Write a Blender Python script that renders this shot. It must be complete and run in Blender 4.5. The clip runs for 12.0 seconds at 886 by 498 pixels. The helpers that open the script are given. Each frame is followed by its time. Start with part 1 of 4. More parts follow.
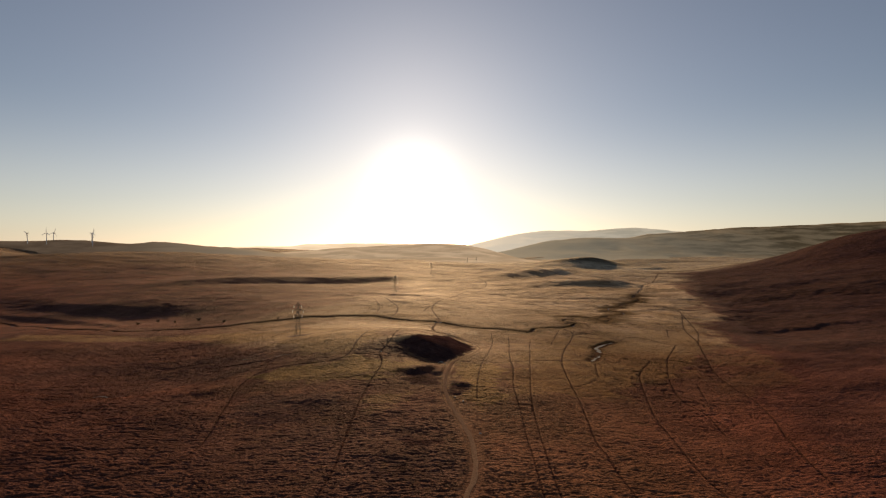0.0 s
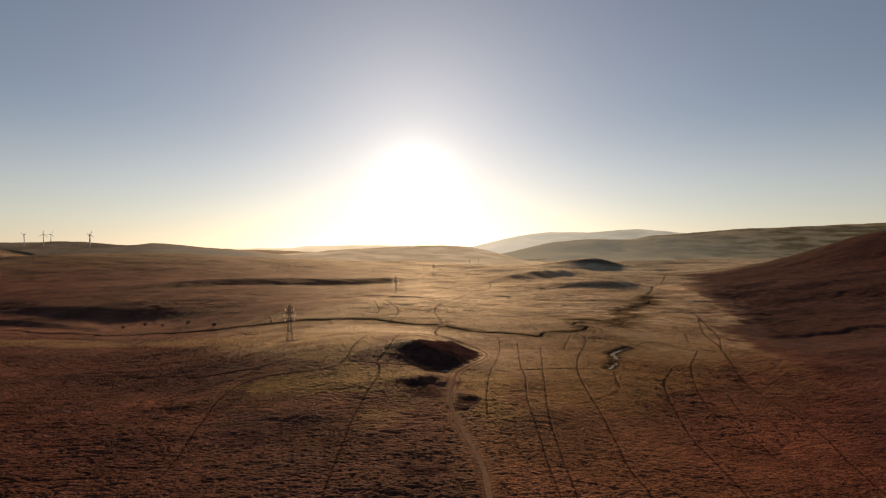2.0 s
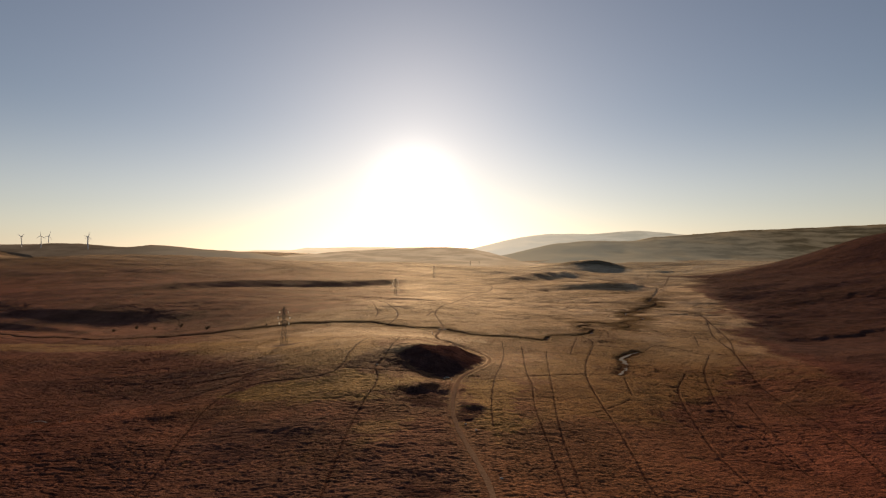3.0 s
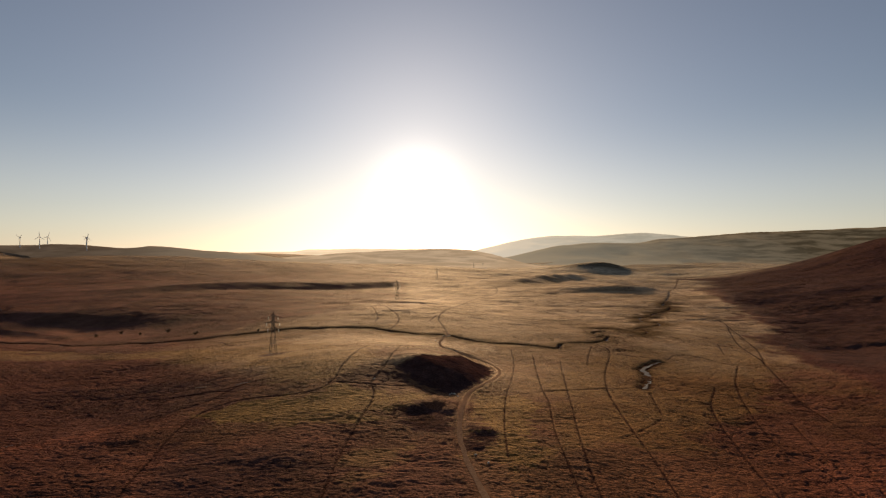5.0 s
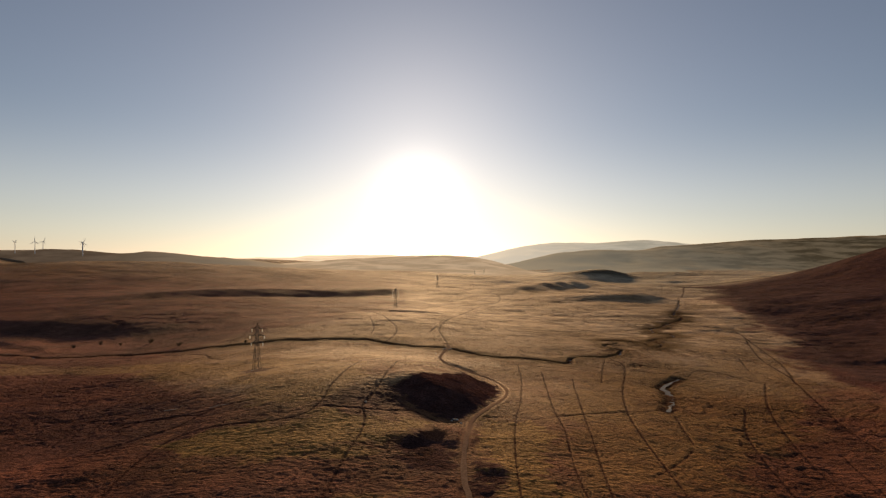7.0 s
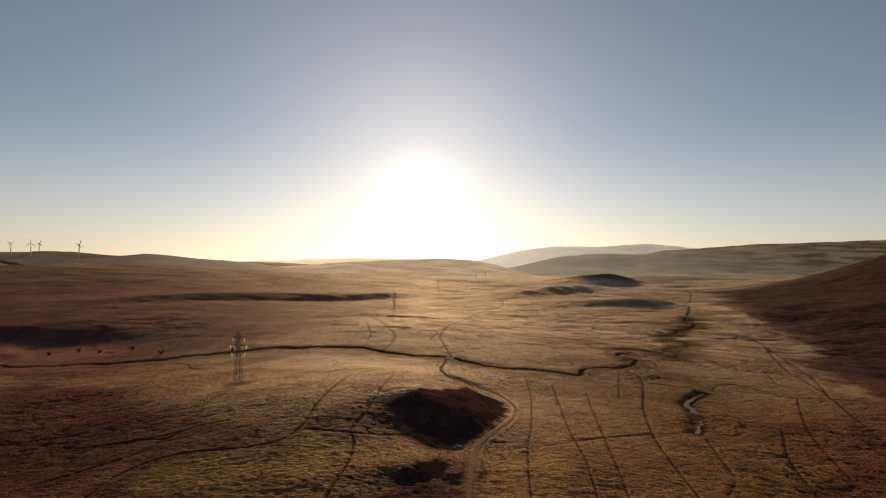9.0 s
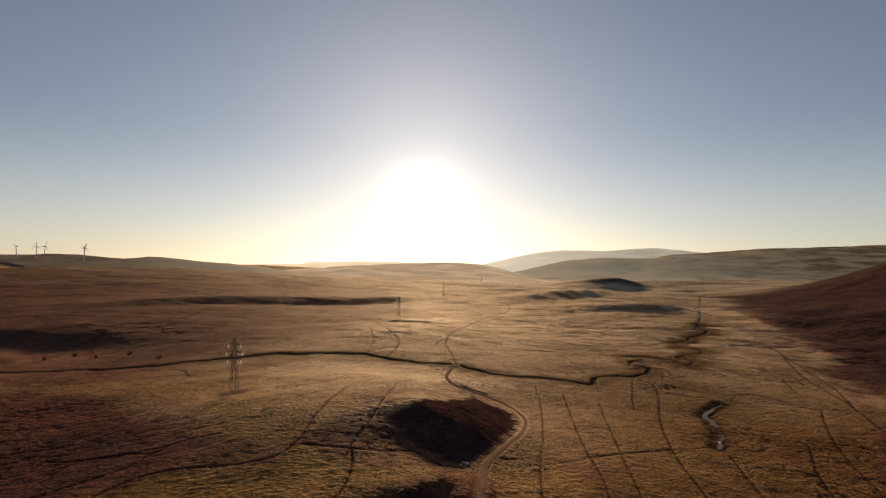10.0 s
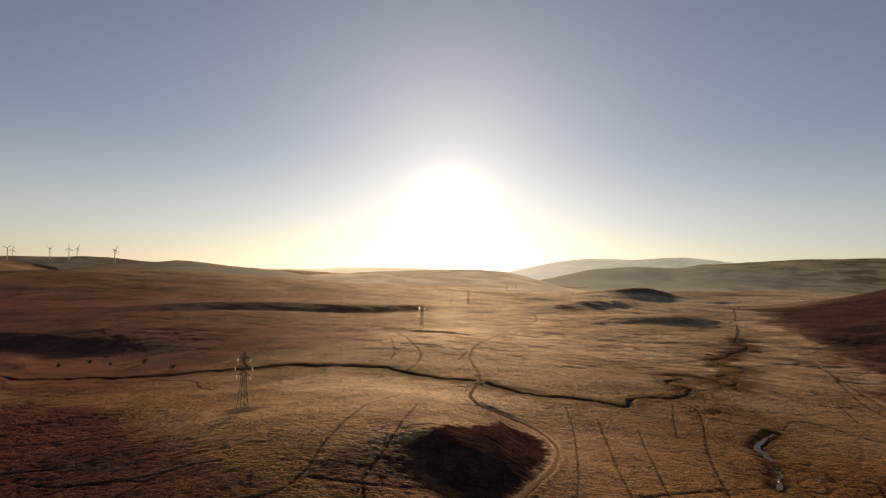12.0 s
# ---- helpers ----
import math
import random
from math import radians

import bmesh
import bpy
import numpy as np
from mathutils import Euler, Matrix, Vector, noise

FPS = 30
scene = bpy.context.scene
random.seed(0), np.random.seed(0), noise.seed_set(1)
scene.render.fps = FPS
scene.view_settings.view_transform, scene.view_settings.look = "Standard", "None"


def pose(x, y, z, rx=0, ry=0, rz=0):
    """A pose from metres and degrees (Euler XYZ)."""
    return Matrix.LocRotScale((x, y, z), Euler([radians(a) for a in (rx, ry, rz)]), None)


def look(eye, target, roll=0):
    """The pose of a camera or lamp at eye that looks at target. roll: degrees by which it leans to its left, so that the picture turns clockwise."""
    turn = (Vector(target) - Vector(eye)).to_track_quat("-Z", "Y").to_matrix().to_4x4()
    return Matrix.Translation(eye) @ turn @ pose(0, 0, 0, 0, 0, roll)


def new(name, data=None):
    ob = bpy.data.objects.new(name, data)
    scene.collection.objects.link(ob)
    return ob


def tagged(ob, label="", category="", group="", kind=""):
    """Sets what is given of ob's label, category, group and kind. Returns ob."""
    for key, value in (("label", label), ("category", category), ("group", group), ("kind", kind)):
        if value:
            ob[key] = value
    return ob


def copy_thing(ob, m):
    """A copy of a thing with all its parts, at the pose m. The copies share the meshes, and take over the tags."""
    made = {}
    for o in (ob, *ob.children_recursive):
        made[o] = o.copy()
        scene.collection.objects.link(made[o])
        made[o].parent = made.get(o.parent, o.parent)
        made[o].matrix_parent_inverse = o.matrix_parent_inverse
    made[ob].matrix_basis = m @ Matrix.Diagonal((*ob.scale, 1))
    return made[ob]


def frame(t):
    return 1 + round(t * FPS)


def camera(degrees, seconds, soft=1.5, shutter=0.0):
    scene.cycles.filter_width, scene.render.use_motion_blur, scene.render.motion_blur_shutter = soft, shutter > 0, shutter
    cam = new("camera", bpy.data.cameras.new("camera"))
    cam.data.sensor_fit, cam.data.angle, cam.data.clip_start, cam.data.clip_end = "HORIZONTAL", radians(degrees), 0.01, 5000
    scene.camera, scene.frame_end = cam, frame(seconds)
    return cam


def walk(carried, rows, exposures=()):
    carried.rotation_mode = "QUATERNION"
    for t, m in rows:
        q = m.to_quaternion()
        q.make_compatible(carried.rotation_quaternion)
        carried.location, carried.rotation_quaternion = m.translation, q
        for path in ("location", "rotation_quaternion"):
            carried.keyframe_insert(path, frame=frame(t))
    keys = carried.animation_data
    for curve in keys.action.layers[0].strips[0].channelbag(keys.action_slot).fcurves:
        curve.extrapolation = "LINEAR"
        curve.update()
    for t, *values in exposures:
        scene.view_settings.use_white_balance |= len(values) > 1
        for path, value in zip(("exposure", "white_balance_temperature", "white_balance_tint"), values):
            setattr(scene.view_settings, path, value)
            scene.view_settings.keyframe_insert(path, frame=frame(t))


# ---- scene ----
cam = camera(75.4, 12.0, soft=1.2)
EXPOSURES = [(0.0, 0.26, 7250, 16), (12.0, 0.26, 7250, 16)]
PATH = [
    (0.0, 0.00, 0.00, 61.00, 89.800, 0.000, -0.000),
    (0.5, -0.48, 7.35, 60.13, 89.921, 0.023, 0.125),
    (1.0, -0.80, 14.95, 59.45, 89.988, 0.008, 0.143),
    (1.5, -1.16, 22.74, 58.87, 89.991, -0.008, 0.173),
    (2.0, -1.41, 30.60, 58.24, 90.005, 0.028, 0.160),
    (2.5, -1.87, 38.45, 57.65, 90.127, 0.058, 0.152),
    (3.0, -2.16, 46.39, 56.96, 90.208, 0.060, 0.184),
    (5.0, -3.31, 77.49, 56.07, 90.402, -0.041, 0.460),
    (5.5, -3.34, 84.96, 56.27, 90.496, -0.101, 0.585),
    (6.0, -3.68, 92.24, 56.25, 90.714, -0.137, 0.545),
    (6.5, -3.89, 99.34, 56.25, 90.901, -0.194, 0.517),
    (7.0, -3.95, 106.21, 56.02, 91.056, -0.257, 0.511),
    (9.0, -4.51, 134.18, 55.35, 91.412, -0.438, 0.599),
    (9.5, -4.77, 140.69, 55.23, 91.621, -0.508, 0.780),
    (10.0, -4.97, 146.67, 55.25, 91.781, -0.594, 1.125),
    (10.5, -4.75, 152.28, 55.51, 91.933, -0.671, 1.303),
    (11.0, -4.59, 157.55, 55.86, 92.054, -0.673, 1.020),
    (11.5, -4.80, 162.37, 56.60, 92.231, -0.747, 0.645),
    (11.6, -4.96, 163.14, 56.70, 92.236, -0.763, 0.724),
    (11.7, -5.13, 163.90, 56.80, 92.243, -0.788, 0.845),
    (11.8, -5.29, 164.67, 56.90, 92.270, -0.885, 1.322),
    (11.9, -5.46, 165.43, 57.00, 92.318, -1.053, 2.146),
    (12.0, -5.62, 166.20, 57.10, 92.401, -1.347, 3.589),
]
walk(cam, [(t, pose(*row)) for t, *row in PATH], EXPOSURES)

# world and sun: low sun straight ahead, clear pale sky
SUN_AZ, SUN_EL = radians(-2.9), radians(12.0)
SKY = 0.78  # brightness of the clear sky
SUN_DIR = Vector((math.sin(SUN_AZ) * math.cos(SUN_EL), math.cos(SUN_AZ) * math.cos(SUN_EL), math.sin(SUN_EL)))
GLOW_EL = radians(6.3)  # glow added to the sky sits below the sun lamp, raised to light slopes
GLOW_DIR = (math.sin(SUN_AZ) * math.cos(GLOW_EL), math.cos(SUN_AZ) * math.cos(GLOW_EL), math.sin(GLOW_EL))


def build_world():
    world = bpy.data.worlds.new("sky")
    world.use_nodes = True
    scene.world = world
    tree = world.node_tree
    n, l = tree.nodes, tree.links
    sky = n.new("ShaderNodeTexSky")
    sky.sky_type, sky.sun_disc = "NISHITA", False
    sky.sun_elevation, sky.sun_rotation = SUN_EL, SUN_AZ
    sky.air_density, sky.dust_density, sky.ozone_density, sky.altitude = 1.0, 0.35, 3.5, 300
    hsv = n.new("ShaderNodeHueSaturation")
    hsv.inputs["Saturation"].default_value, hsv.inputs["Value"].default_value = 0.74, 1.28 * SKY
    l.new(sky.outputs[0], hsv.inputs["Color"])
    # the bright aureole added to the sky, centred lower than the sun lamp
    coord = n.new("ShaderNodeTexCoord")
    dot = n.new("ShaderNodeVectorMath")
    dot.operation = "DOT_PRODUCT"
    dot.inputs[1].default_value = GLOW_DIR
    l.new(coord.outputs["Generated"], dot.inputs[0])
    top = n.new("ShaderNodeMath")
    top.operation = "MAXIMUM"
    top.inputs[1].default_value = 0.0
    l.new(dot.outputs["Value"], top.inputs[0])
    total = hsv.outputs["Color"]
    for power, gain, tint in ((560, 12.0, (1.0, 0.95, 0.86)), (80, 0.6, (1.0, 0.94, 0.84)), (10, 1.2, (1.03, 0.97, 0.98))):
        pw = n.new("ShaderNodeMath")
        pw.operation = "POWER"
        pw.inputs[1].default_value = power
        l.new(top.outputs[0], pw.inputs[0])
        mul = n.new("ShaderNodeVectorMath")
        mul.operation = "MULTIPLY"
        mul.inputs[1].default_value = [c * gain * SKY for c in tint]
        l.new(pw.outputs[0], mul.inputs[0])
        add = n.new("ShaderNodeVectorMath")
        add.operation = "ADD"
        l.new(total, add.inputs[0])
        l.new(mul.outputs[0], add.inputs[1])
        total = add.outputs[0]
    # pale haze low on the horizon
    sep = n.new("ShaderNodeSeparateXYZ")
    l.new(coord.outputs["Generated"], sep.inputs[0])
    low = n.new("ShaderNodeMapRange")
    low.interpolation_type = "SMOOTHERSTEP"
    for key, value in (("From Min", 0.0), ("From Max", 0.26), ("To Min", 1.0), ("To Max", 0.0)):
        low.inputs[key].default_value = value
    l.new(sep.outputs["Z"], low.inputs["Value"])
    haze = n.new("ShaderNodeVectorMath")
    haze.operation = "MULTIPLY"
    haze.inputs[1].default_value = (3.05 * SKY, 2.55 * SKY, 2.0 * SKY)
    l.new(low.outputs[0], haze.inputs[0])
    add = n.new("ShaderNodeVectorMath")
    add.operation = "ADD"
    l.new(total, add.inputs[0])
    l.new(haze.outputs[0], add.inputs[1])
    l.new(add.outputs[0], n["Background"].inputs["Color"])
    n["Background"].inputs["Strength"].default_value = 0.059


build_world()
sun = new("sun", bpy.data.lights.new("sun", "SUN"))
sun.data.energy, sun.data.angle, sun.data.color = 4.6, radians(2.0), (1.0, 0.69, 0.38)
sun.matrix_world = look(SUN_DIR * 100, (0, 0, 0))

# ---- materials ----
def node_material(name):
    m = bpy.data.materials.new(name)
    m.use_nodes = True
    n, l = m.node_tree.nodes, m.node_tree.links
    return m, n, l, n["Principled BSDF"]


def noise_node(n, l, scale, detail=4.0, rough=0.6, stretch=None, vector=None):
    coord = n.new("ShaderNodeTexCoord")
    out = vector or coord.outputs["Object"]
    if stretch:
        mp = n.new("ShaderNodeMapping")
        mp.inputs["Scale"].default_value = stretch
        l.new(out, mp.inputs["Vector"])
        out = mp.outputs["Vector"]
    tex = n.new("ShaderNodeTexNoise")
    tex.inputs["Scale"].default_value, tex.inputs["Detail"].default_value, tex.inputs["Roughness"].default_value = scale, detail, rough
    l.new(out, tex.inputs["Vector"])
    return tex.outputs["Fac"]


def ramp_node(n, l, fac, lo, hi, a=0.0, b=1.0):
    mr = n.new("ShaderNodeMapRange")
    mr.inputs["From Min"].default_value, mr.inputs["From Max"].default_value = lo, hi
    mr.inputs["To Min"].default_value, mr.inputs["To Max"].default_value = a, b
    l.new(fac, mr.inputs["Value"])
    return mr.outputs["Result"]


def mix_node(n, l, fac, a, b):
    mx = n.new("ShaderNodeMix")
    mx.data_type = "RGBA"
    for value, socket in ((fac, mx.inputs[0]), (a, mx.inputs[6]), (b, mx.inputs[7])):
        if isinstance(value, (tuple, float)):
            socket.default_value = (*value, 1) if isinstance(value, tuple) else value
        else:
            l.new(value, socket)
    return mx.outputs[2]


def attr_node(n, name):
    a = n.new("ShaderNodeAttribute")
    a.attribute_name = name
    return a.outputs["Fac"]


def moor_material():
    m, n, l, b = node_material("moor_grass")
    col = mix_node(n, l, ramp_node(n, l, noise_node(n, l, 0.05, 5.0), 0.35, 0.65), (0.20, 0.096, 0.036), (0.325, 0.168, 0.067))
    col = mix_node(n, l, ramp_node(n, l, noise_node(n, l, 0.011, 4.0), 0.42, 0.62, 0.0, 0.7), col, (0.185, 0.09, 0.04))
    # tussocks: pale crowns, gaps painted dark for the peat and their shadow
    coord = n.new("ShaderNodeTexCoord")
    warp = n.new("ShaderNodeTexNoise")
    warp.inputs["Scale"].default_value, warp.inputs["Detail"].default_value = 0.35, 3.0
    l.new(coord.outputs["Object"], warp.inputs["Vector"])
    shift = n.new("ShaderNodeVectorMath")
    shift.operation = "MULTIPLY_ADD"
    shift.inputs[1].default_value = (3.0, 3.0, 0.0)
    l.new(warp.outputs["Color"], shift.inputs[0])
    l.new(coord.outputs["Object"], shift.inputs[2])
    flat = n.new("ShaderNodeMapping")
    flat.inputs["Scale"].default_value = (0.5, 1.05, 0.0)
    l.new(shift.outputs[0], flat.inputs["Vector"])
    cells = n.new("ShaderNodeTexVoronoi")
    cells.feature = "SMOOTH_F1"
    cells.inputs["Scale"].default_value, cells.inputs["Smoothness"].default_value = 1.0, 0.35
    l.new(flat.outputs[0], cells.inputs["Vector"])
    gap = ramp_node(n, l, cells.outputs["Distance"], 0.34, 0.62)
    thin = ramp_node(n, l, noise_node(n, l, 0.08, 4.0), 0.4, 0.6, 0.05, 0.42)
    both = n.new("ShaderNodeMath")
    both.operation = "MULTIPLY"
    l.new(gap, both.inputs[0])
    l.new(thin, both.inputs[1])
    # pale cover, which also paints distance haze and the sunlit brow
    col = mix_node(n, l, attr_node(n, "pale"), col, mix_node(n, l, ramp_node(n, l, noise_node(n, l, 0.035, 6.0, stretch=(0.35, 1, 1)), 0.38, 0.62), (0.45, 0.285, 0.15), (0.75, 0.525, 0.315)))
    red = mix_node(n, l, ramp_node(n, l, noise_node(n, l, 0.03, 5.0), 0.4, 0.62), (0.12, 0.041, 0.031), (0.235, 0.086, 0.059))
    col = mix_node(n, l, attr_node(n, "heather"), col, red)
    gold = mix_node(n, l, ramp_node(n, l, noise_node(n, l, 0.07, 5.0), 0.36, 0.64), (0.22, 0.122, 0.032), (0.40, 0.225, 0.066))
    col = mix_node(n, l, attr_node(n, "gold"), col, gold)
    # far land: haze painted into the colour as olive and pale bands
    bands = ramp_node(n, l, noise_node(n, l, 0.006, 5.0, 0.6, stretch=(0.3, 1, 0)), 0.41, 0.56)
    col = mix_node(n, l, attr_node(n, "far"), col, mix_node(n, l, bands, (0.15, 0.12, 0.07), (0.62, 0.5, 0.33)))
    # dark heather, also painted over shaded slopes in place of shadow
    col = mix_node(n, l, attr_node(n, "ling_shade"), col, mix_node(n, l, ramp_node(n, l, noise_node(n, l, 0.12, 5.0), 0.4, 0.62), (0.056, 0.031, 0.030), (0.108, 0.057, 0.05)))
    col = mix_node(n, l, attr_node(n, "wet"), col, (0.16, 0.10, 0.042))
    col = mix_node(n, l, attr_node(n, "rut"), col, (0.065, 0.031, 0.023))
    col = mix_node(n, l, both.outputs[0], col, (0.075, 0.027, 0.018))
    # cracks in the peat: long ones on the flats, a close net among the hags
    lines = None
    for spacing, across, width, where in ((0.026, 2.2, 0.022, (0.011, 0.47, 0.6)), (0.085, 1.7, 0.05, (0.024, 0.5, 0.62))):
        turn = n.new("ShaderNodeVectorMath")
        turn.operation = "MULTIPLY_ADD"
        turn.inputs[1].default_value = (0.35 / spacing, 0.3 / spacing, 0.0)
        bend = n.new("ShaderNodeTexNoise")
        bend.inputs["Scale"].default_value, bend.inputs["Detail"].default_value = spacing * 2.2, 4.0
        l.new(coord.outputs["Object"], bend.inputs["Vector"])
        l.new(bend.outputs["Color"], turn.inputs[0])
        l.new(coord.outputs["Object"], turn.inputs[2])
        net_map = n.new("ShaderNodeMapping")
        net_map.inputs["Scale"].default_value = (spacing, spacing * across, 0.0)
        l.new(turn.outputs[0], net_map.inputs["Vector"])
        net = n.new("ShaderNodeTexVoronoi")
        net.feature = "DISTANCE_TO_EDGE"
        l.new(net_map.outputs[0], net.inputs["Vector"])
        line = ramp_node(n, l, net.outputs["Distance"], width * 0.35, width, 1.0, 0.0)
        patchy = ramp_node(n, l, noise_node(n, l, where[0], 5.0, 0.65), where[1], where[2])
        held = n.new("ShaderNodeMath")
        held.operation = "MULTIPLY"
        l.new(line, held.inputs[0])
        l.new(patchy, held.inputs[1])
        if lines is None:
            lines = held.outputs[0]
        else:
            top = n.new("ShaderNodeMath")
            top.operation = "MAXIMUM"
            l.new(lines, top.inputs[0])
            l.new(held.outputs[0], top.inputs[1])
            lines = top.outputs[0]
    col = mix_node(n, l, ramp_node(n, l, lines, 0.0, 1.0, 0.0, 0.72), col, (0.055, 0.026, 0.018))
    # dead stems and shadowed gaps painted as specks, a hand to a step across
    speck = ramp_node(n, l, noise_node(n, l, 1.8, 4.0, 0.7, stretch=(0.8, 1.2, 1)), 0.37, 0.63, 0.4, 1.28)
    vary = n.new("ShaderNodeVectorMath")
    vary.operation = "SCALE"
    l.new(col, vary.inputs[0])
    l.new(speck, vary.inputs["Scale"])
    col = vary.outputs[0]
    l.new(col, b.inputs["Base Color"])
    b.inputs["Roughness"].default_value = 0.85
    l.new(ramp_node(n, l, attr_node(n, "gloss"), 0.0, 1.0, 0.0, 0.12), b.inputs["Specular IOR Level"])
    b.inputs["Specular Tint"].default_value = (1.0, 0.66, 0.38, 1)
    bump = n.new("ShaderNodeBump")
    bump.inputs["Strength"].default_value, bump.inputs["Distance"].default_value = 1.0, 0.3
    high = n.new("ShaderNodeMath")
    high.operation = "SUBTRACT"
    l.new(noise_node(n, l, 0.9, 5.0, 0.65), high.inputs[0])
    l.new(cells.outputs["Distance"], high.inputs[1])
    cut = n.new("ShaderNodeMath")
    cut.operation = "MULTIPLY_ADD"
    cut.inputs[1].default_value = -1.6
    l.new(lines, cut.inputs[0])
    l.new(high.outputs[0], cut.inputs[2])
    l.new(cut.outputs[0], bump.inputs["Height"])
    l.new(bump.outputs[0], b.inputs["Normal"])
    return m


def tuft_material():
    m, n, l, b = node_material("dry_grass_tufts")
    geo = n.new("ShaderNodeNewGeometry")
    col = mix_node(n, l, geo.outputs["Random Per Island"], (0.26, 0.125, 0.052), (0.42, 0.22, 0.09))
    col = mix_node(n, l, attr_node(n, "heather"), col, mix_node(n, l, geo.outputs["Random Per Island"], (0.11, 0.042, 0.031), (0.21, 0.085, 0.058)))
    l.new(col, b.inputs["Base Color"])
    b.inputs["Roughness"].default_value, b.inputs["Specular IOR Level"].default_value = 0.8, 0.0
    # tufts darkened along with the heather and painted shade
    col = mix_node(n, l, attr_node(n, "ling_shade"), col, (0.10, 0.042, 0.026))
    l.new(col, b.inputs["Base Color"])
    glow = n.new("ShaderNodeBsdfTranslucent")
    l.new(col, glow.inputs["Color"])
    mix = n.new("ShaderNodeMixShader")
    mix.inputs[0].default_value = 0.6
    l.new(b.outputs[0], mix.inputs[1])
    l.new(glow.outputs[0], mix.inputs[2])
    l.new(mix.outputs[0], n["Material Output"].inputs["Surface"])
    return m


def glass_disc_material():
    """Milky glass that lets the low sun through."""
    m, n, l, b = node_material("milky_glass")
    b.inputs["Base Color"].default_value, b.inputs["Roughness"].default_value = (0.85, 0.85, 0.82, 1), 0.2
    glow = n.new("ShaderNodeBsdfTranslucent")
    glow.inputs["Color"].default_value = (0.95, 0.95, 0.92, 1)
    mix = n.new("ShaderNodeMixShader")
    mix.inputs[0].default_value = 0.85
    l.new(b.outputs[0], mix.inputs[1])
    l.new(glow.outputs[0], mix.inputs[2])
    l.new(mix.outputs[0], n["Material Output"].inputs["Surface"])
    return m


def plain_material(name, a, b_col, rough, scale=3.0, metal=0.0, spec=0.3, bump=0.0):
    m, n, l, b = node_material(name)
    l.new(mix_node(n, l, ramp_node(n, l, noise_node(n, l, scale, 5.0), 0.35, 0.65), a, b_col), b.inputs["Base Color"])
    b.inputs["Roughness"].default_value, b.inputs["Metallic"].default_value = rough, metal
    b.inputs["Specular IOR Level"].default_value = spec
    if bump:
        bp = n.new("ShaderNodeBump")
        bp.inputs["Strength"].default_value, bp.inputs["Distance"].default_value = 0.7, bump
        l.new(noise_node(n, l, scale * 2.5, 5.0), bp.inputs["Height"])
        l.new(bp.outputs[0], b.inputs["Normal"])
    return m


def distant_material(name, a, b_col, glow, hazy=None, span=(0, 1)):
    """Hills kilometres off, their bright haze put into colour and emission."""
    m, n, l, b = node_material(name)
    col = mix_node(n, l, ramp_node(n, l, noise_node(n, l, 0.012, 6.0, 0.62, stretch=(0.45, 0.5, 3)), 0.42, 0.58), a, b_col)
    if hazy:  # thicker haze painted in towards the sun
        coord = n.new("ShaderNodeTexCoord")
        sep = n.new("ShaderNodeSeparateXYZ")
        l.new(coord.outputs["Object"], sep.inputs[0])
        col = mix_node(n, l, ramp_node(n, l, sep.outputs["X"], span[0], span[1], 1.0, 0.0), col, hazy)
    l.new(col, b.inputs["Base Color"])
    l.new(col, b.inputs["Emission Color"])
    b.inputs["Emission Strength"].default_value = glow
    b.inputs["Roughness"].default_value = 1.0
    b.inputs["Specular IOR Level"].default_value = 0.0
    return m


MOOR = moor_material()
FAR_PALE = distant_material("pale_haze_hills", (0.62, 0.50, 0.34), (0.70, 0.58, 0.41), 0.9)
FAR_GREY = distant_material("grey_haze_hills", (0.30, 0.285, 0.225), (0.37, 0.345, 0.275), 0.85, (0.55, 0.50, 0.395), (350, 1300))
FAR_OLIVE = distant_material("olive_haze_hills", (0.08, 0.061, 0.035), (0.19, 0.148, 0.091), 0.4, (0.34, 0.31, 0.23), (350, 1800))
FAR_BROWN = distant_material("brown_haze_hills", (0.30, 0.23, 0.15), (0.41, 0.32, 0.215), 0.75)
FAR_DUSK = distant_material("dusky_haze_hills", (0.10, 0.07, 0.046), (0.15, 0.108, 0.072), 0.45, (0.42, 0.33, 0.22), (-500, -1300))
GRAVEL = plain_material("gravel", (0.17, 0.108, 0.072), (0.28, 0.188, 0.128), 0.95, 1.3, spec=0.0, bump=0.08)
STEEL = plain_material("galvanised_steel", (0.09, 0.078, 0.066), (0.14, 0.122, 0.104), 0.75, 2.0, spec=0.15)
PORCELAIN = glass_disc_material()
WHITE_PAINT = plain_material("white_coated_steel", (0.74, 0.74, 0.73), (0.8, 0.8, 0.79), 0.45, 0.5)
WATER = plain_material("peaty_water", (0.02, 0.018, 0.014), (0.03, 0.026, 0.02), 0.5, 0.6, spec=0.28, bump=0.1)
TWIG = plain_material("bare_twigs", (0.05, 0.035, 0.022), (0.085, 0.06, 0.035), 0.9, 2.0, spec=0.1)
STRAW = tuft_material()
ROCK = plain_material("grey_stone", (0.2, 0.19, 0.17), (0.36, 0.34, 0.31), 0.9, 1.0, spec=0.2, bump=0.06)


PALE_STONE = plain_material("pale_stone", (0.40, 0.36, 0.30), (0.56, 0.51, 0.44), 0.9, 1.5, spec=0.2, bump=0.05)


# ---- helpers of this scene ----
def part(name, bm, material, parent=None, label=""):
    me = bpy.data.meshes.new(name)
    bm.to_mesh(me)
    bm.free()
    me.materials.append(material)
    ob = new(name, me)
    ob.parent = parent
    return tagged(ob, label)


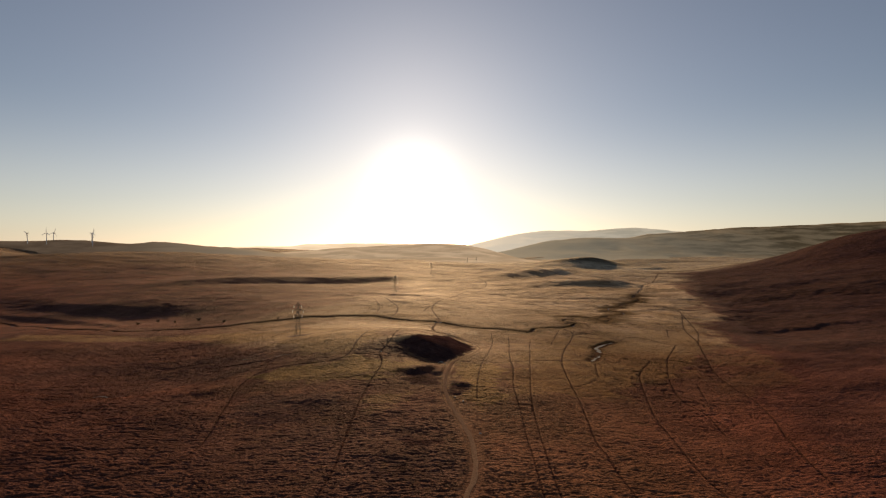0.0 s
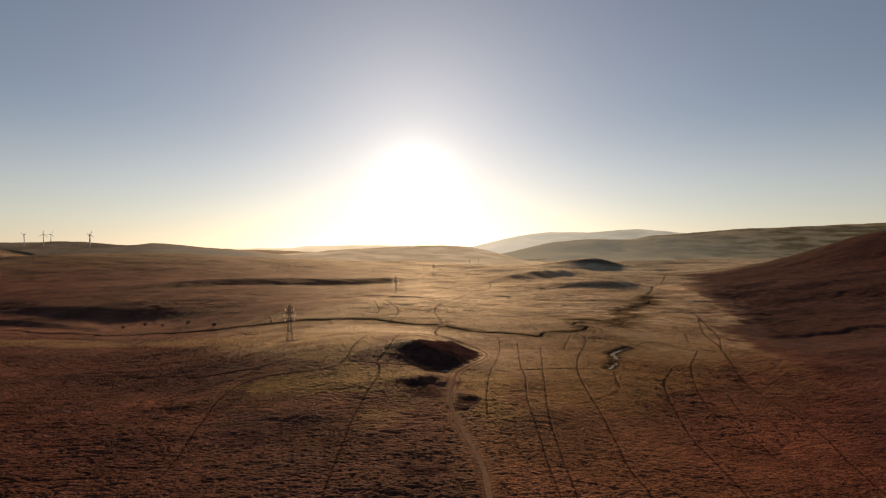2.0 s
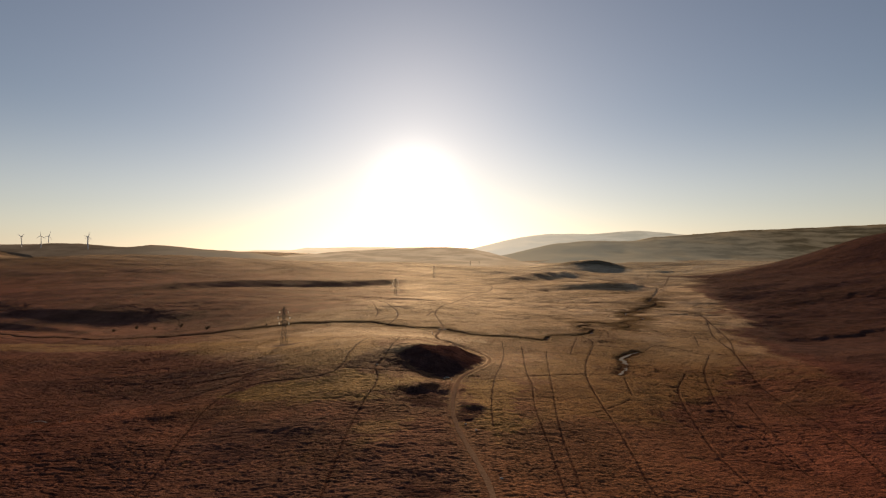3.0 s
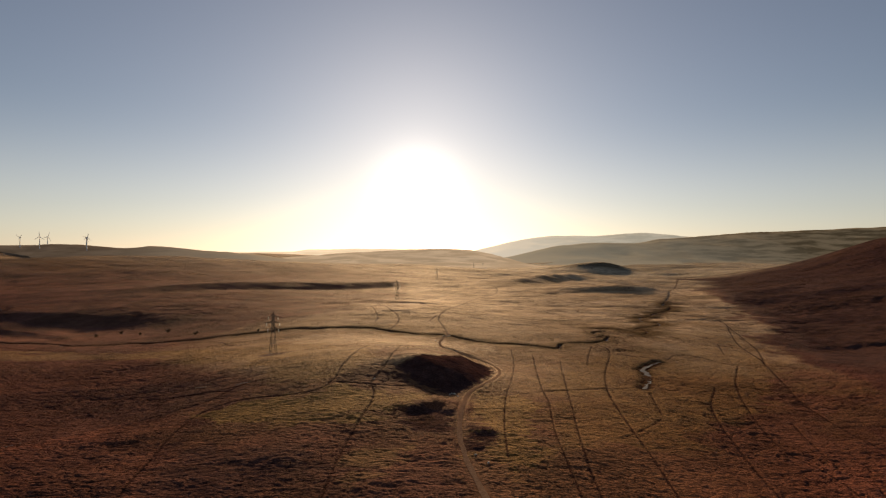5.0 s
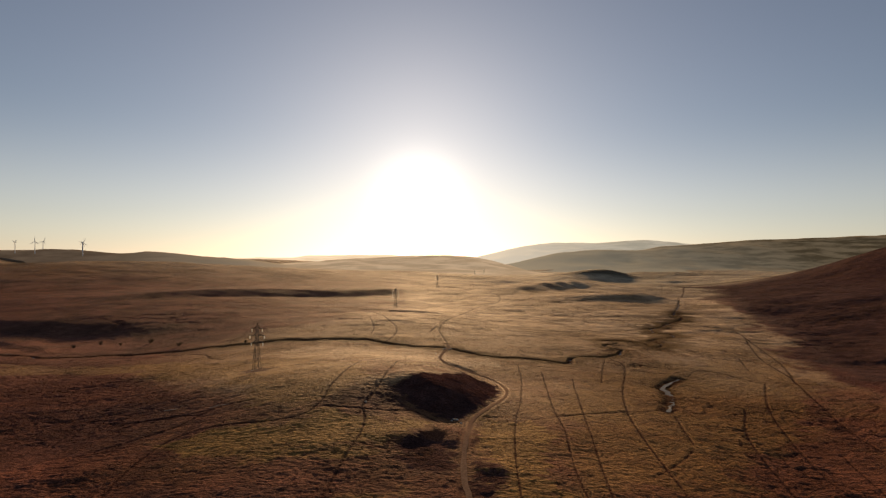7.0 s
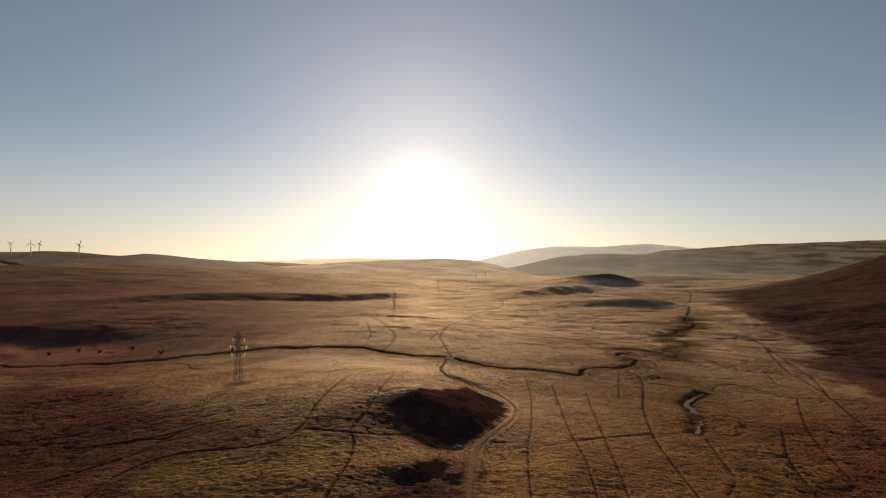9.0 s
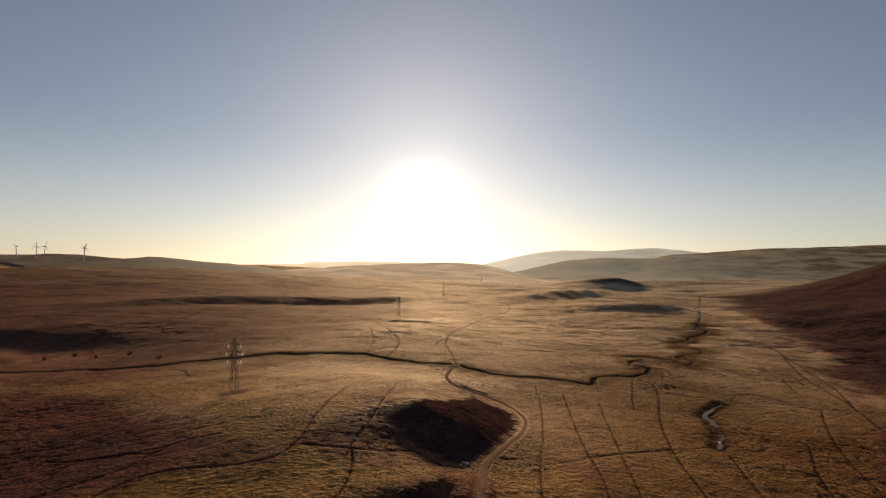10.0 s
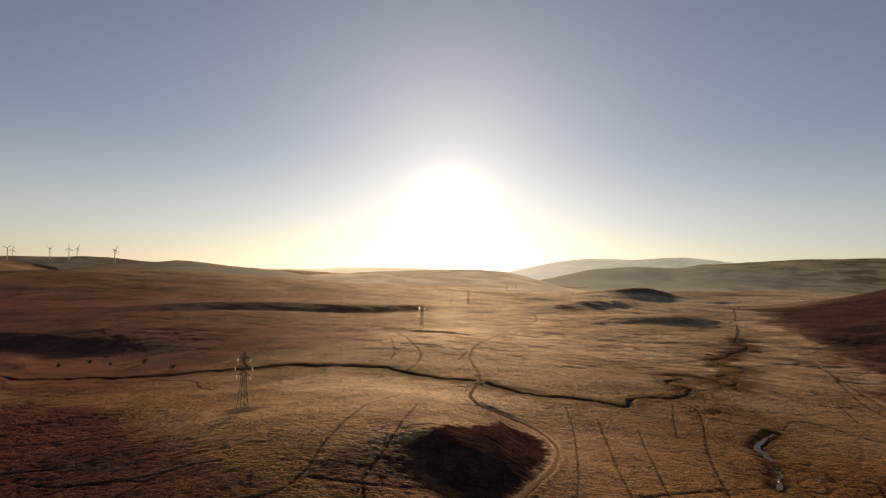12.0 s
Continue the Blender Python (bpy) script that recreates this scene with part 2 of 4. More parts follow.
def beam(bm, a, b, w, w2=None):
    """A square bar from a to b, w thick."""
    a, b = Vector(a), Vector(b)
    d = (b - a).normalized()
    side = d.orthogonal().normalized()
    up = d.cross(side)
    w2 = w if w2 is None else w2
    ring = []
    for p, t in ((a, w / 2), (b, w2 / 2)):
        ring.append([bm.verts.new(p + side * (sx * t) + up * (sy * t)) for sx, sy in ((1, 1), (-1, 1), (-1, -1), (1, -1))])
    for i in range(4):
        j = (i + 1) % 4
        bm.faces.new((ring[0][i], ring[0][j], ring[1][j], ring[1][i]))
    bm.faces.new(ring[0][::-1])
    bm.faces.new(ring[1])


def lathe(bm, profile, segs=12, m=None):
    """A turned body from (radius, z) pairs."""
    rings = []
    for r, z in profile:
        rings.append([bm.verts.new((r * math.cos(6.28319 * k / segs), r * math.sin(6.28319 * k / segs), z)) for k in range(segs)])
    for lo, hi in zip(rings, rings[1:]):
        for k in range(segs):
            j = (k + 1) % segs
            bm.faces.new((lo[k], lo[j], hi[j], hi[k]))
    bm.faces.new(rings[0][::-1])
    bm.faces.new(rings[-1])
    if m is not None:
        bmesh.ops.transform(bm, matrix=m, verts=[v for ring in rings for v in ring])


# ---- the lie of the land ----
# hills and hollows: centre x, y, reach in x, in y, height
HILLS_NEAR = [
    (-5, 314, 22, 20, -2.0), (-45, 348, 50, 70, 7.6), (-100, 390, 65, 60, 8.5), (-100, 400, 38, 34, -2.8), (-175, 340, 70, 90, -9.0), (-100, 250, 55, 60, -2.3),
    (30, 275, 35, 45, 1.1), (105, 260, 60, 75, -7.0), (175, 310, 70, 85, -9.0), (120, 395, 65, 65, -4.6),
    (195, 435, 80, 75, -6.0), (18, 410, 32, 40, -3.0), (60, 475, 60, 50, -1.1), (-60, 600, 110, 100, 9.4),
    (-230, 500, 85, 55, -5.2), (-340, 565, 130, 50, -7.0), (-360, 780, 220, 150, 8.0), (290, 520, 90, 80, -10.9),
    (345, 690, 120, 110, -9.8), (150, 640, 110, 110, -3.5), (420, 1100, 170, 170, -13.2),
]
HILLS_FAR = [
    (-800, 1350, 550, 500, 43.1), (-900, 1750, 500, 300, 17.0), (-1750, 2000, 400, 600, 62.0),
    (1180, 1450, 300, 320, 103.0), (800, 800, 330, 290, 48.0),
    (1000, 2500, 500, 500, 8.1), (0, 1500, 500, 500, 19.0), (600, 1700, 400, 400, -20.2), (0, 4300, 900, 900, 30.0),
    (-1500, 3600, 900, 900, 60.0), (-600, 500, 250, 250, -13.1), (-2000, 1000, 700, 700, 40.0), (2000, 1000, 700, 700, 106.8),
    (1700, 3600, 900, 900, 35.0),
]
# banks with a steep shaded face towards the north: x, y of the foot, half length, rise, depth of the face, fall behind
BANKS = [
    (-62, 240, 26, 0.7, 10, 34), (-80, 228, 16, 0.4, 7, 24), (-7, 200, 12, 0.8, 8, 26),
    (-16, 179, 15, 0.6, 7, 24), (-22, 223, 12, 0.4, 6, 20), (-9, 288, 15, 2.2, 12, 34), (9, 267, 6, 0.9, 6, 16),
    (-45, 695, 45, 1.8, 10, 60), (325, 508, 60, 2.2, 12, 60),
    (760, 1905, 120, 5.0, 40, 160), (-120, 1900, 260, 8.0, 40, 200), (520, 2650, 330, 12.0, 80, 260),
]

# long scarps of the left-hand moor, shaded towards the north: x along the foot, y of the foot, rise, depth of the face, fall behind
SCARPS = [
    ((-620, -480, -390, -340, -290, -233, -187, -142, -94, -40), (700, 705, 734, 776, 812, 842, 856, 880, 920, 980),
     (0.0, 1.5, 3.0, 6.0, 7.3, 7.6, 7.4, 7.2, 6.6, 0.0), 42, 260),
    ((-760, -600, -493, -436, -400, -355, -323, -301, -254, -212, -150), (690, 660, 632, 594, 581, 573, 566, 572, 579, 585, 600),
     (1.5, 2.6, 3.5, 3.8, 3.6, 3.1, 3.0, 2.8, 2.1, 1.2, 0.0), 48, 210),
    ((-520, -440, -408, -385, -360, -329, -300, -280), (600, 578, 568, 560, 553, 536, 512, 490),
     (0.0, 1.6, 2.2, 2.2, 2.2, 2.0, 1.2, 0.0), 12, 30),
]

# mounds in the valley: foot line x, y to x, y, where along it the top lies, rise, depth of the shaded face, fall behind
MOUNDS = [(60, 858, 315, 866, 0.8, 10.5, 60, 150), (300, 1860, 690, 1960, 0.58, 30.0, 150, 340), (10, 850, 350, 1365, 0.66, 10.5, 66, 190)]


def hash_noise(x, y, seed):
    """Smooth value noise in 0..1, cell size 1."""
    xi, yi = np.floor(x), np.floor(y)
    fx, fy = x - xi, y - yi
    fx, fy = fx * fx * (3 - 2 * fx), fy * fy * (3 - 2 * fy)
    xi, yi = xi.astype(np.int64), yi.astype(np.int64)

    def corner(a, b):
        h = (a * 374761393 + b * 668265263 + seed * 974634777) & 0xFFFFFFFF
        h = ((h ^ (h >> 13)) * 1274126177) & 0xFFFFFFFF
        return ((h ^ (h >> 16)) & 0xFFFF) / 65535.0

    low = corner(xi, yi) * (1 - fx) + corner(xi + 1, yi) * fx
    high = corner(xi, yi + 1) * (1 - fx) + corner(xi + 1, yi + 1) * fx
    return low * (1 - fy) + high * fy


def smooth(a, lo, hi):
    t = np.clip((a - lo) / (hi - lo), 0, 1)
    return t * t * (3 - 2 * t)


# foot of the knoll in the bend of the road
KNOLL = [(1, 320), (9, 339), (16, 358), (19.5, 376), (20.5, 394), (15, 412), (0, 424), (-30, 430), (-75, 420), (-80, 350), (-35, 332), (-14, 325)]


def inside(x, y, polygon, reach=40):
    """How far inside a polygon the points lie, in metres; negative outside it, down to -reach."""
    x, y = np.asarray(x, float), np.asarray(y, float)
    flat_x, flat_y = x.ravel(), y.ravel()
    out = np.full(flat_x.shape, -float(reach))
    q = np.array(polygon, float)
    lo, hi = q.min(0) - reach, q.max(0) + reach
    idx = np.nonzero((flat_x > lo[0]) & (flat_x < hi[0]) & (flat_y > lo[1]) & (flat_y < hi[1]))[0]
    px, py = flat_x[idx], flat_y[idx]
    best, within = np.full(px.shape, float(reach)), np.zeros(px.shape, bool)
    for a, b in zip(q, np.roll(q, -1, 0)):
        v = b - a
        t = np.clip(((px - a[0]) * v[0] + (py - a[1]) * v[1]) / (v @ v), 0, 1)
        best = np.minimum(best, np.hypot(px - a[0] - t * v[0], py - a[1] - t * v[1]))
        crosses = (a[1] > py) != (b[1] > py)
        within ^= crosses & (px < a[0] + (py - a[1]) * v[0] / (v[1] if v[1] else 1e-9))
    out[idx] = np.where(within, best, -best)
    return out.reshape(x.shape)


def land(x, y):
    """The large forms, without ruts and tussocks."""
    x, y = np.asarray(x, float), np.asarray(y, float)
    z = np.full(x.shape, -5.5)
    for cx, cy, rx, ry, h in HILLS_NEAR + HILLS_FAR:
        z = z + h * np.exp(-((x - cx) / rx) ** 2 - ((y - cy) / ry) ** 2)
    for bx, by, half, rise, face, back in BANKS:
        g = max(1.0, face / 12)
        ragged = min(face, 14)
        wob = (hash_noise(x / (9 * g) + bx, y / (23 * g) + by, 7) - 0.5) * ragged * 0.9 + (hash_noise(x / (3.5 * g) + bx, y / (6 * g) + by, 17) - 0.5) * ragged * 0.4
        d = y - by + wob
        z = z + rise * np.exp(-np.abs((x - bx) / half) ** 2.6) * smooth(d, 0, face) * (1 - smooth(d, face, face + back))
    for xs, ys, rises, face, back in SCARPS:
        d = y - np.interp(x, xs, ys) + (hash_noise(x / 40 + face, y / 60, 18) - 0.5) * 5
        z = z + np.interp(x, xs, rises, 0, 0) * (0.15 * smooth(d, 0, face) + 0.85 * np.clip(d / face, 0, 1)) * (1 - smooth(d, face, face + back))
    for x0, y0, x1, y1, peak, rise, face, back in MOUNDS:
        u = (x - x0) / (x1 - x0)
        d = y - y0 - (y1 - y0) * u + (hash_noise(x / 60, y / 120, 19) - 0.5) * 5
        z = z + rise * smooth(u, -0.06, peak) * (1 - smooth(u, peak, 1.06)) * (0.4 * smooth(d, 0, face) + 0.6 * np.clip(d / face, 0, 1)) * (1 - smooth(d, face, face + back))
    # the knoll in the bend of the road, steep and shaded towards the north
    d = inside(x, y, KNOLL, 30) + (hash_noise(x / 7, y / 9, 21) - 0.5) * 5
    z = z + 5.6 * smooth(d / (1 + 1.3 * smooth(-x, 4, 34)), -1, 21) * smooth(x, -62, -14)
    return z


# ---- lines on the land ----
def curve(points, step=2.0):
    """Points of a smooth line through the given ones, about step apart."""
    p = np.array(points, float)
    p = np.vstack([2 * p[0] - p[1], p, 2 * p[-1] - p[-2]])
    out = []
    for a, b, c, d in zip(p, p[1:], p[2:], p[3:]):
        k = max(2, int(np.linalg.norm(c - b) / step))
        for t in np.arange(k) / k:
            out.append(0.5 * (2 * b + (c - a) * t + (2 * a - 5 * b + 4 * c - d) * t * t + (3 * b - a - 3 * c + d) * t ** 3))
    return np.array(out + [p[-2]])


def meander(line, amount, length):
    """Small bends along a line."""
    way = np.concatenate([[0], np.cumsum(np.hypot(*np.diff(line, axis=0).T))])
    tang = np.gradient(line, axis=0)
    tang /= np.linalg.norm(tang, axis=1)[:, None]
    swing = hash_noise(way / length, way * 0, 91) + 0.45 * hash_noise(way / (0.35 * length), way * 0, 92) - 0.72
    return line + np.stack([-tang[:, 1], tang[:, 0]], 1) * (amount * swing)[:, None]


ROAD = curve([(-6, -120), (-2, -40), (1, 40), (3, 100), (4, 130), (6.1, 151.6), (8.7, 163.4), (10.2, 178.7), (9.5, 200.2), (6.2, 223.2), (3.1, 242.6), (1.0, 265.0),
              (1.7, 289.7), (3.6, 308), (6, 324), (13.5, 341), (20, 357), (24, 378), (23.5, 398), (17.5, 417), (5, 431), (-3, 439),
              (-7, 449), (-8.5, 460), (-6, 480), (-3, 492), (-4, 503)])
STREAM = curve([(-620, 640), (-520, 600), (-460, 572), (-408, 545), (-375, 525), (-345, 508), (-318, 497), (-291, 494), (-270, 492), (-254, 496), (-238, 500.5), (-221, 503), (-205, 508), (-187, 513), (-160, 514), (-137, 515), (-100, 517), (-72, 515), (-50, 506), (-29, 495), (-6, 488), (0.5, 484.5), (16, 475.5), (33, 470), (45, 469.7), (56.6, 466),
                (70, 463.6), (81, 476), (103, 491), (110.5, 495.6), (114.8, 506), (117, 512), (111.5, 520.5), (121, 537), (118, 554)], 1.5)
STREAM = meander(STREAM, 7.0, 15)
STREAM_UPPER = curve([(118, 554), (126, 558), (134.8, 557), (141, 550), (145.5, 544), (145, 536), (146, 530.5), (152, 532), (158.5, 544), (159.5, 555), (155.5, 562), (165, 573), (174.6, 582.5), (187, 594),
                      (191, 611), (183, 616), (182, 628), (187.5, 648), (203.5, 664), (213, 682), (224, 694), (242, 715), (250, 734), (247, 748), (262, 780), (290, 840), (320, 915)], 1.5)
POOL = curve([(129, 438), (119, 427), (112, 417), (110, 405), (108, 397), (105.5, 389), (101, 378), (95, 365)], 1.5)
# wheel ruts and old drains: width in metres, then the points
RUTS = [
    (1.2, [(-150, 20), (-134, 80), (-118, 120), (-102.6, 152), (-95, 165), (-86, 173), (-82.4, 188), (-86, 211), (-94, 247), (-100, 277), (-99, 300), (-87.5, 310), (-68, 309), (-56, 312), (-52, 325), (-52, 340), (-50, 372), (-47, 418), (-42, 440)]),
    (1.1, [(-38, -40), (-35, 40), (-34, 120), (-33.5, 152), (-33, 172), (-34, 191), (-35, 216), (-36, 246), (-35, 274), (-32.8, 297), (-33.5, 312), (-35.8, 321), (-34, 332), (-32, 347), (-30, 375), (-29, 410)]),
    (0.9, [(49.5, 434), (46, 399), (42, 363), (40, 340), (39, 318), (34, 276), (31.8, 233), (29.7, 202), (28.5, 179.5), (27.7, 164), (27, 140), (26, 60), (24, -40)]),
    (0.9, [(63.6, 419), (56, 370), (49.4, 325), (40.3, 262), (36, 219), (34, 193), (32.5, 172), (31.5, 140), (30, 60), (28, -40)]),
    (1.2, [(101, 478), (103.5, 457), (84, 396), (73, 352), (67, 307), (62.6, 263), (58, 229), (54, 202), (53, 181.5), (52, 165), (52, 140), (53, 60), (54, -40)]),
    (1.3, [(138, 382), (122, 351), (112.4, 327), (102, 287), (92.4, 249), (86.4, 218), (81.6, 194), (78, 173), (76.9, 150), (76, 60), (77, -20)]),
    (1.3, [(177, 436), (154, 392), (137, 349), (124, 308), (119.5, 284), (120, 261), (110, 223)]),
    (1.2, [(200, 451), (179.5, 390), (166.6, 351), (159, 312), (156.6, 288), (143.5, 248), (131, 218), (119, 187), (112, 163)]),
    (1.0, [(143, 323), (131, 283)]), (0.9, [(38, 452), (36, 420), (33, 393), (27, 352), (22.8, 330), (19, 302), (16.3, 274), (15, 250)]),
    (1.0, [(95.5, 472), (86, 442), (78, 413)]), (1.2, [(95, 358), (91, 340), (87, 320)]), (1.3, [(30.7, 272), (38.7, 274)]), (1.0, [(197, 505), (190, 485), (182.6, 465)]),
    (1.3, [(58, 453), (66, 450), (76, 447)]), (1.2, [(66, 445), (78, 442)]), (1.2, [(50, 447), (58, 444.5)]), (1.2, [(80, 455), (90, 450)]), (1.1, [(108, 452), (118, 447), (128, 448)]), (1.0, [(112, 466), (124, 461)]),
    (1.1, [(110, 390), (132, 391), (150, 386), (164, 380), (178, 377)]), (1.2, [(137, 445), (148, 459), (160, 458), (168, 447), (174, 438), (190, 437), (205, 431)]),
    (1.0, [(60.5, 204), (68, 200), (76, 194.6), (84, 191)]), (1.0, [(60, 281.5), (72, 296), (84, 313)]),
    (0.7, [(38, 336), (60.6, 349), (74, 357)]), (1.1, [(4, 326), (13, 327.7), (22, 330)]),
    (1.1, [(28.7, 327.6), (44.6, 339), (53, 344.6), (71, 354), (86, 362), (96, 368)]),
    (1.3, [(-166, 214), (-158, 221), (-153, 230), (-153, 245), (-157, 273)]), (1.4, [(-124.6, 329), (-108, 327.7), (-93, 331)]),
    (1.7, [(-80, 692), (-55, 594), (-45, 560), (-43, 530), (-48, 501)]), (1.4, [(-73, 611), (-62, 557), (-61, 534)]),
    (2.0, [(-39, 584), (-24, 577), (-9, 579)]), (1.8, [(-18, 543), (-13, 569)]),
    (2.0, [(-360, 500), (-329, 482), (-291, 463), (-268, 458), (-256, 472), (-238, 486), (-205, 490), (-193, 494), (-176, 491), (-163, 482), (-152, 463), (-140, 452)]),
    (1.2, [(-50, 320), (-42, 319), (-35, 319), (-27, 320), (-16, 322), (-8, 315), (0, 317)]), (1.0, [(-35, 289.5), (-32, 289), (-25, 286), (-19, 285)]), (1.1, [(3, 247), (10, 246.5), (16, 247)]),
    (1.5, [(-127, 295), (-120, 301), (-115, 305), (-110, 309), (-102, 316), (-98, 326), (-93, 332), (-80, 333)]), (1.4, [(-175, 348), (-154, 341), (-140, 335), (-128, 330), (-112, 329), (-98, 325)]),
    (1.2, [(-129, 322), (-121, 329), (-108, 326)]), (1.1, [(319, 645), (349, 661), (384, 678)]),
    (1.5, [(250, 600), (215, 510), (200, 451)]), (1.5, [(262, 640), (240, 560), (222, 500), (194, 435)]),
    (3.0, [(344, 1014), (395, 1110), (445, 1207), (560, 1480), (700, 1774)]), (4.0, [(737, 1930), (845, 1960), (942, 1996)]),
    (1.9, [(-3, 492), (-5.2, 514), (-8.6, 536), (-10.6, 563), (-3, 628), (15, 728), (33, 795), (51, 829), (65, 880), (71, 960), (60, 1010)]),
]


# a shallow dark furrow along the road's left verge
RUTS.append((0.9, [(x - 1.9, y) for x, y in ROAD[:230:6]]))


def near_line(x, y, line, reach):
    """Distance to a line, and the number of its nearest point, for the points within reach of it."""
    d = np.full(x.shape, 1e9)
    k = np.zeros(x.shape, np.int64)
    lo, hi = line.min(0) - reach, line.max(0) + reach
    idx = np.nonzero((x > lo[0]) & (x < hi[0]) & (y > lo[1]) & (y < hi[1]))[0]
    # sort the line into stretches so that each point is tried against its neighbours only
    for s in range(0, len(line) - 1, 6):
        piece = line[s:s + 7]
        a, b = piece.min(0) - reach, piece.max(0) + reach
        sub = idx[(x[idx] > a[0]) & (x[idx] < b[0]) & (y[idx] > a[1]) & (y[idx] < b[1])]
        if not len(sub):
            continue
        px, py = x[sub], y[sub]
        for i in range(len(piece) - 1):
            p, q = piece[i], piece[i + 1]
            v = q - p
            t = np.clip(((px - p[0]) * v[0] + (py - p[1]) * v[1]) / (v @ v + 1e-9), 0, 1)
            e = np.hypot(px - p[0] - t * v[0], py - p[1] - t * v[1])
            better = e < d[sub]
            d[sub[better]] = e[better]
            k[sub[better]] = s + i
    return d, k


ROAD_Z = np.convolve(np.pad(land(ROAD[:, 0], ROAD[:, 1]), 4, "edge"), np.ones(9) / 9, "valid")
HEATHER_EDGE_Y = [0, 158, 196, 252, 323, 435, 551, 692, 878, 1100, 1300]
HEATHER_EDGE_X = [98, 108, 122, 146, 172, 218, 262, 304, 364, 445, 540]
# dark heather and painted shade of slopes: strength, ragged edge in metres, outline
LING_SHADE_PATCHES = [
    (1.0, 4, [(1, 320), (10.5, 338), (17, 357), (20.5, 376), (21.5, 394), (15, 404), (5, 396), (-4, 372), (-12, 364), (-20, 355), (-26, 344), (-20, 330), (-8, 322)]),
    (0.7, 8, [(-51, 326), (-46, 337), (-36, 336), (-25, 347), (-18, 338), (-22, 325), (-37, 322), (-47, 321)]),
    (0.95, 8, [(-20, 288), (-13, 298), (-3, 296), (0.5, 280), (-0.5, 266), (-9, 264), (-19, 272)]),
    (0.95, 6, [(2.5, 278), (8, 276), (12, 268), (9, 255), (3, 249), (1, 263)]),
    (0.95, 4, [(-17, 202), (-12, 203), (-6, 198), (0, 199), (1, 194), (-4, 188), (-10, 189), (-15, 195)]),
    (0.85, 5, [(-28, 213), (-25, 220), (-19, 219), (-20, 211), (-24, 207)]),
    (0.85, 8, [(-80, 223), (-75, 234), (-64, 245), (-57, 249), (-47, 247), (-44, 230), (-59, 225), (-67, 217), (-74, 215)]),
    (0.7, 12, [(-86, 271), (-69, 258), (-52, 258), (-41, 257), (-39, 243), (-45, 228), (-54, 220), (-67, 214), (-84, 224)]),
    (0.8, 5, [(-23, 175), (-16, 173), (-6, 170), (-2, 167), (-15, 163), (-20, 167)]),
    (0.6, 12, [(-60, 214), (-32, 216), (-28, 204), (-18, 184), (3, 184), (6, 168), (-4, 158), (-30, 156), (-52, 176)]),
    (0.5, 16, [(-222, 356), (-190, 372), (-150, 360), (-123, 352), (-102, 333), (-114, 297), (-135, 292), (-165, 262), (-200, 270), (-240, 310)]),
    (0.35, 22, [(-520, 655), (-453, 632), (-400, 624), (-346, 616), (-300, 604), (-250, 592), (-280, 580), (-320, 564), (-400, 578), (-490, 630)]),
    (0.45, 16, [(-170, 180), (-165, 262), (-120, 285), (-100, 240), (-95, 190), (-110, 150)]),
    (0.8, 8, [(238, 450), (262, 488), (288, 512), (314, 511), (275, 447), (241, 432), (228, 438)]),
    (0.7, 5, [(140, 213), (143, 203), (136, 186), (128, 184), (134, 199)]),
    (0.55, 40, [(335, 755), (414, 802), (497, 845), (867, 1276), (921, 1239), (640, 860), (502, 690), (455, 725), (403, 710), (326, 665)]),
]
# yellowing moor grass
GOLD_STANDS = [
    (0.9, 12, [(-99, 300), (-84, 309), (-53, 312), (-47, 318), (-35, 313), (-19, 315), (-8, 303), (-19, 293), (-28, 282), (-48, 280), (-65, 281), (-83, 284)]),
    (0.7, 10, [(-36, 245), (-28, 256), (-16, 262), (-14, 246), (-21, 236), (-28, 232)]),
    (0.6, 16, [(-40, 345), (-50, 400), (-85, 440), (-140, 440), (-190, 458), (-250, 445), (-330, 455), (-330, 425), (-240, 415), (-180, 425), (-120, 385), (-85, 340), (-55, 325)]),
    (0.8, 10, [(5, 250), (16, 238), (26, 250), (30, 300), (26, 325), (10, 322), (6, 290)]),
    (0.4, 26, [(24, 250), (40, 330), (62, 400), (100, 450), (150, 480), (230, 620), (262, 600), (215, 470), (185, 395), (150, 350), (110, 310), (70, 270)]),
]
# red heather of the left-hand moor
RED_STANDS = [
    (0.95, 45, [(-900, 640), (-500, 610), (-300, 600), (-190, 600), (-150, 660), (-150, 760), (-220, 810), (-320, 760), (-420, 715), (-900, 690)]),
    (0.75, 30, [(70, 120), (78, 230), (98, 300), (112, 345), (122, 385), (150, 405), (182, 400), (160, 310), (130, 200), (115, 110)]),
    (0.8, 30, [(-260, 420), (-170, 425), (-120, 370), (-100, 330), (-112, 296), (-96, 250), (-84, 190), (-110, 120), (-240, 160), (-320, 330)]),
]
# pale brow before the stream, its sunlit brightness put into the colour
SUNLIT_BROW = [(0.85, 14, [(-125, 478), (-60, 492), (-20, 482), (30, 458), (22, 438), (-40, 424), (-95, 440)])]


def stand(x, y, stands, seed):
    """Cover by ragged patches of plants and of painted shade and sunlight."""
    out = np.zeros_like(x)
    for strength, ragged, polygon in stands:
        wob = (hash_noise(x / ragged, y / (0.6 * ragged), seed) - 0.5) * ragged + (hash_noise(x / (0.3 * ragged), y / (0.2 * ragged), seed + 1) - 0.5) * ragged * 0.7
        out = np.maximum(out, strength * smooth(inside(x, y, polygon) + wob, -0.25 * ragged, 0.35 * ragged))
    return out


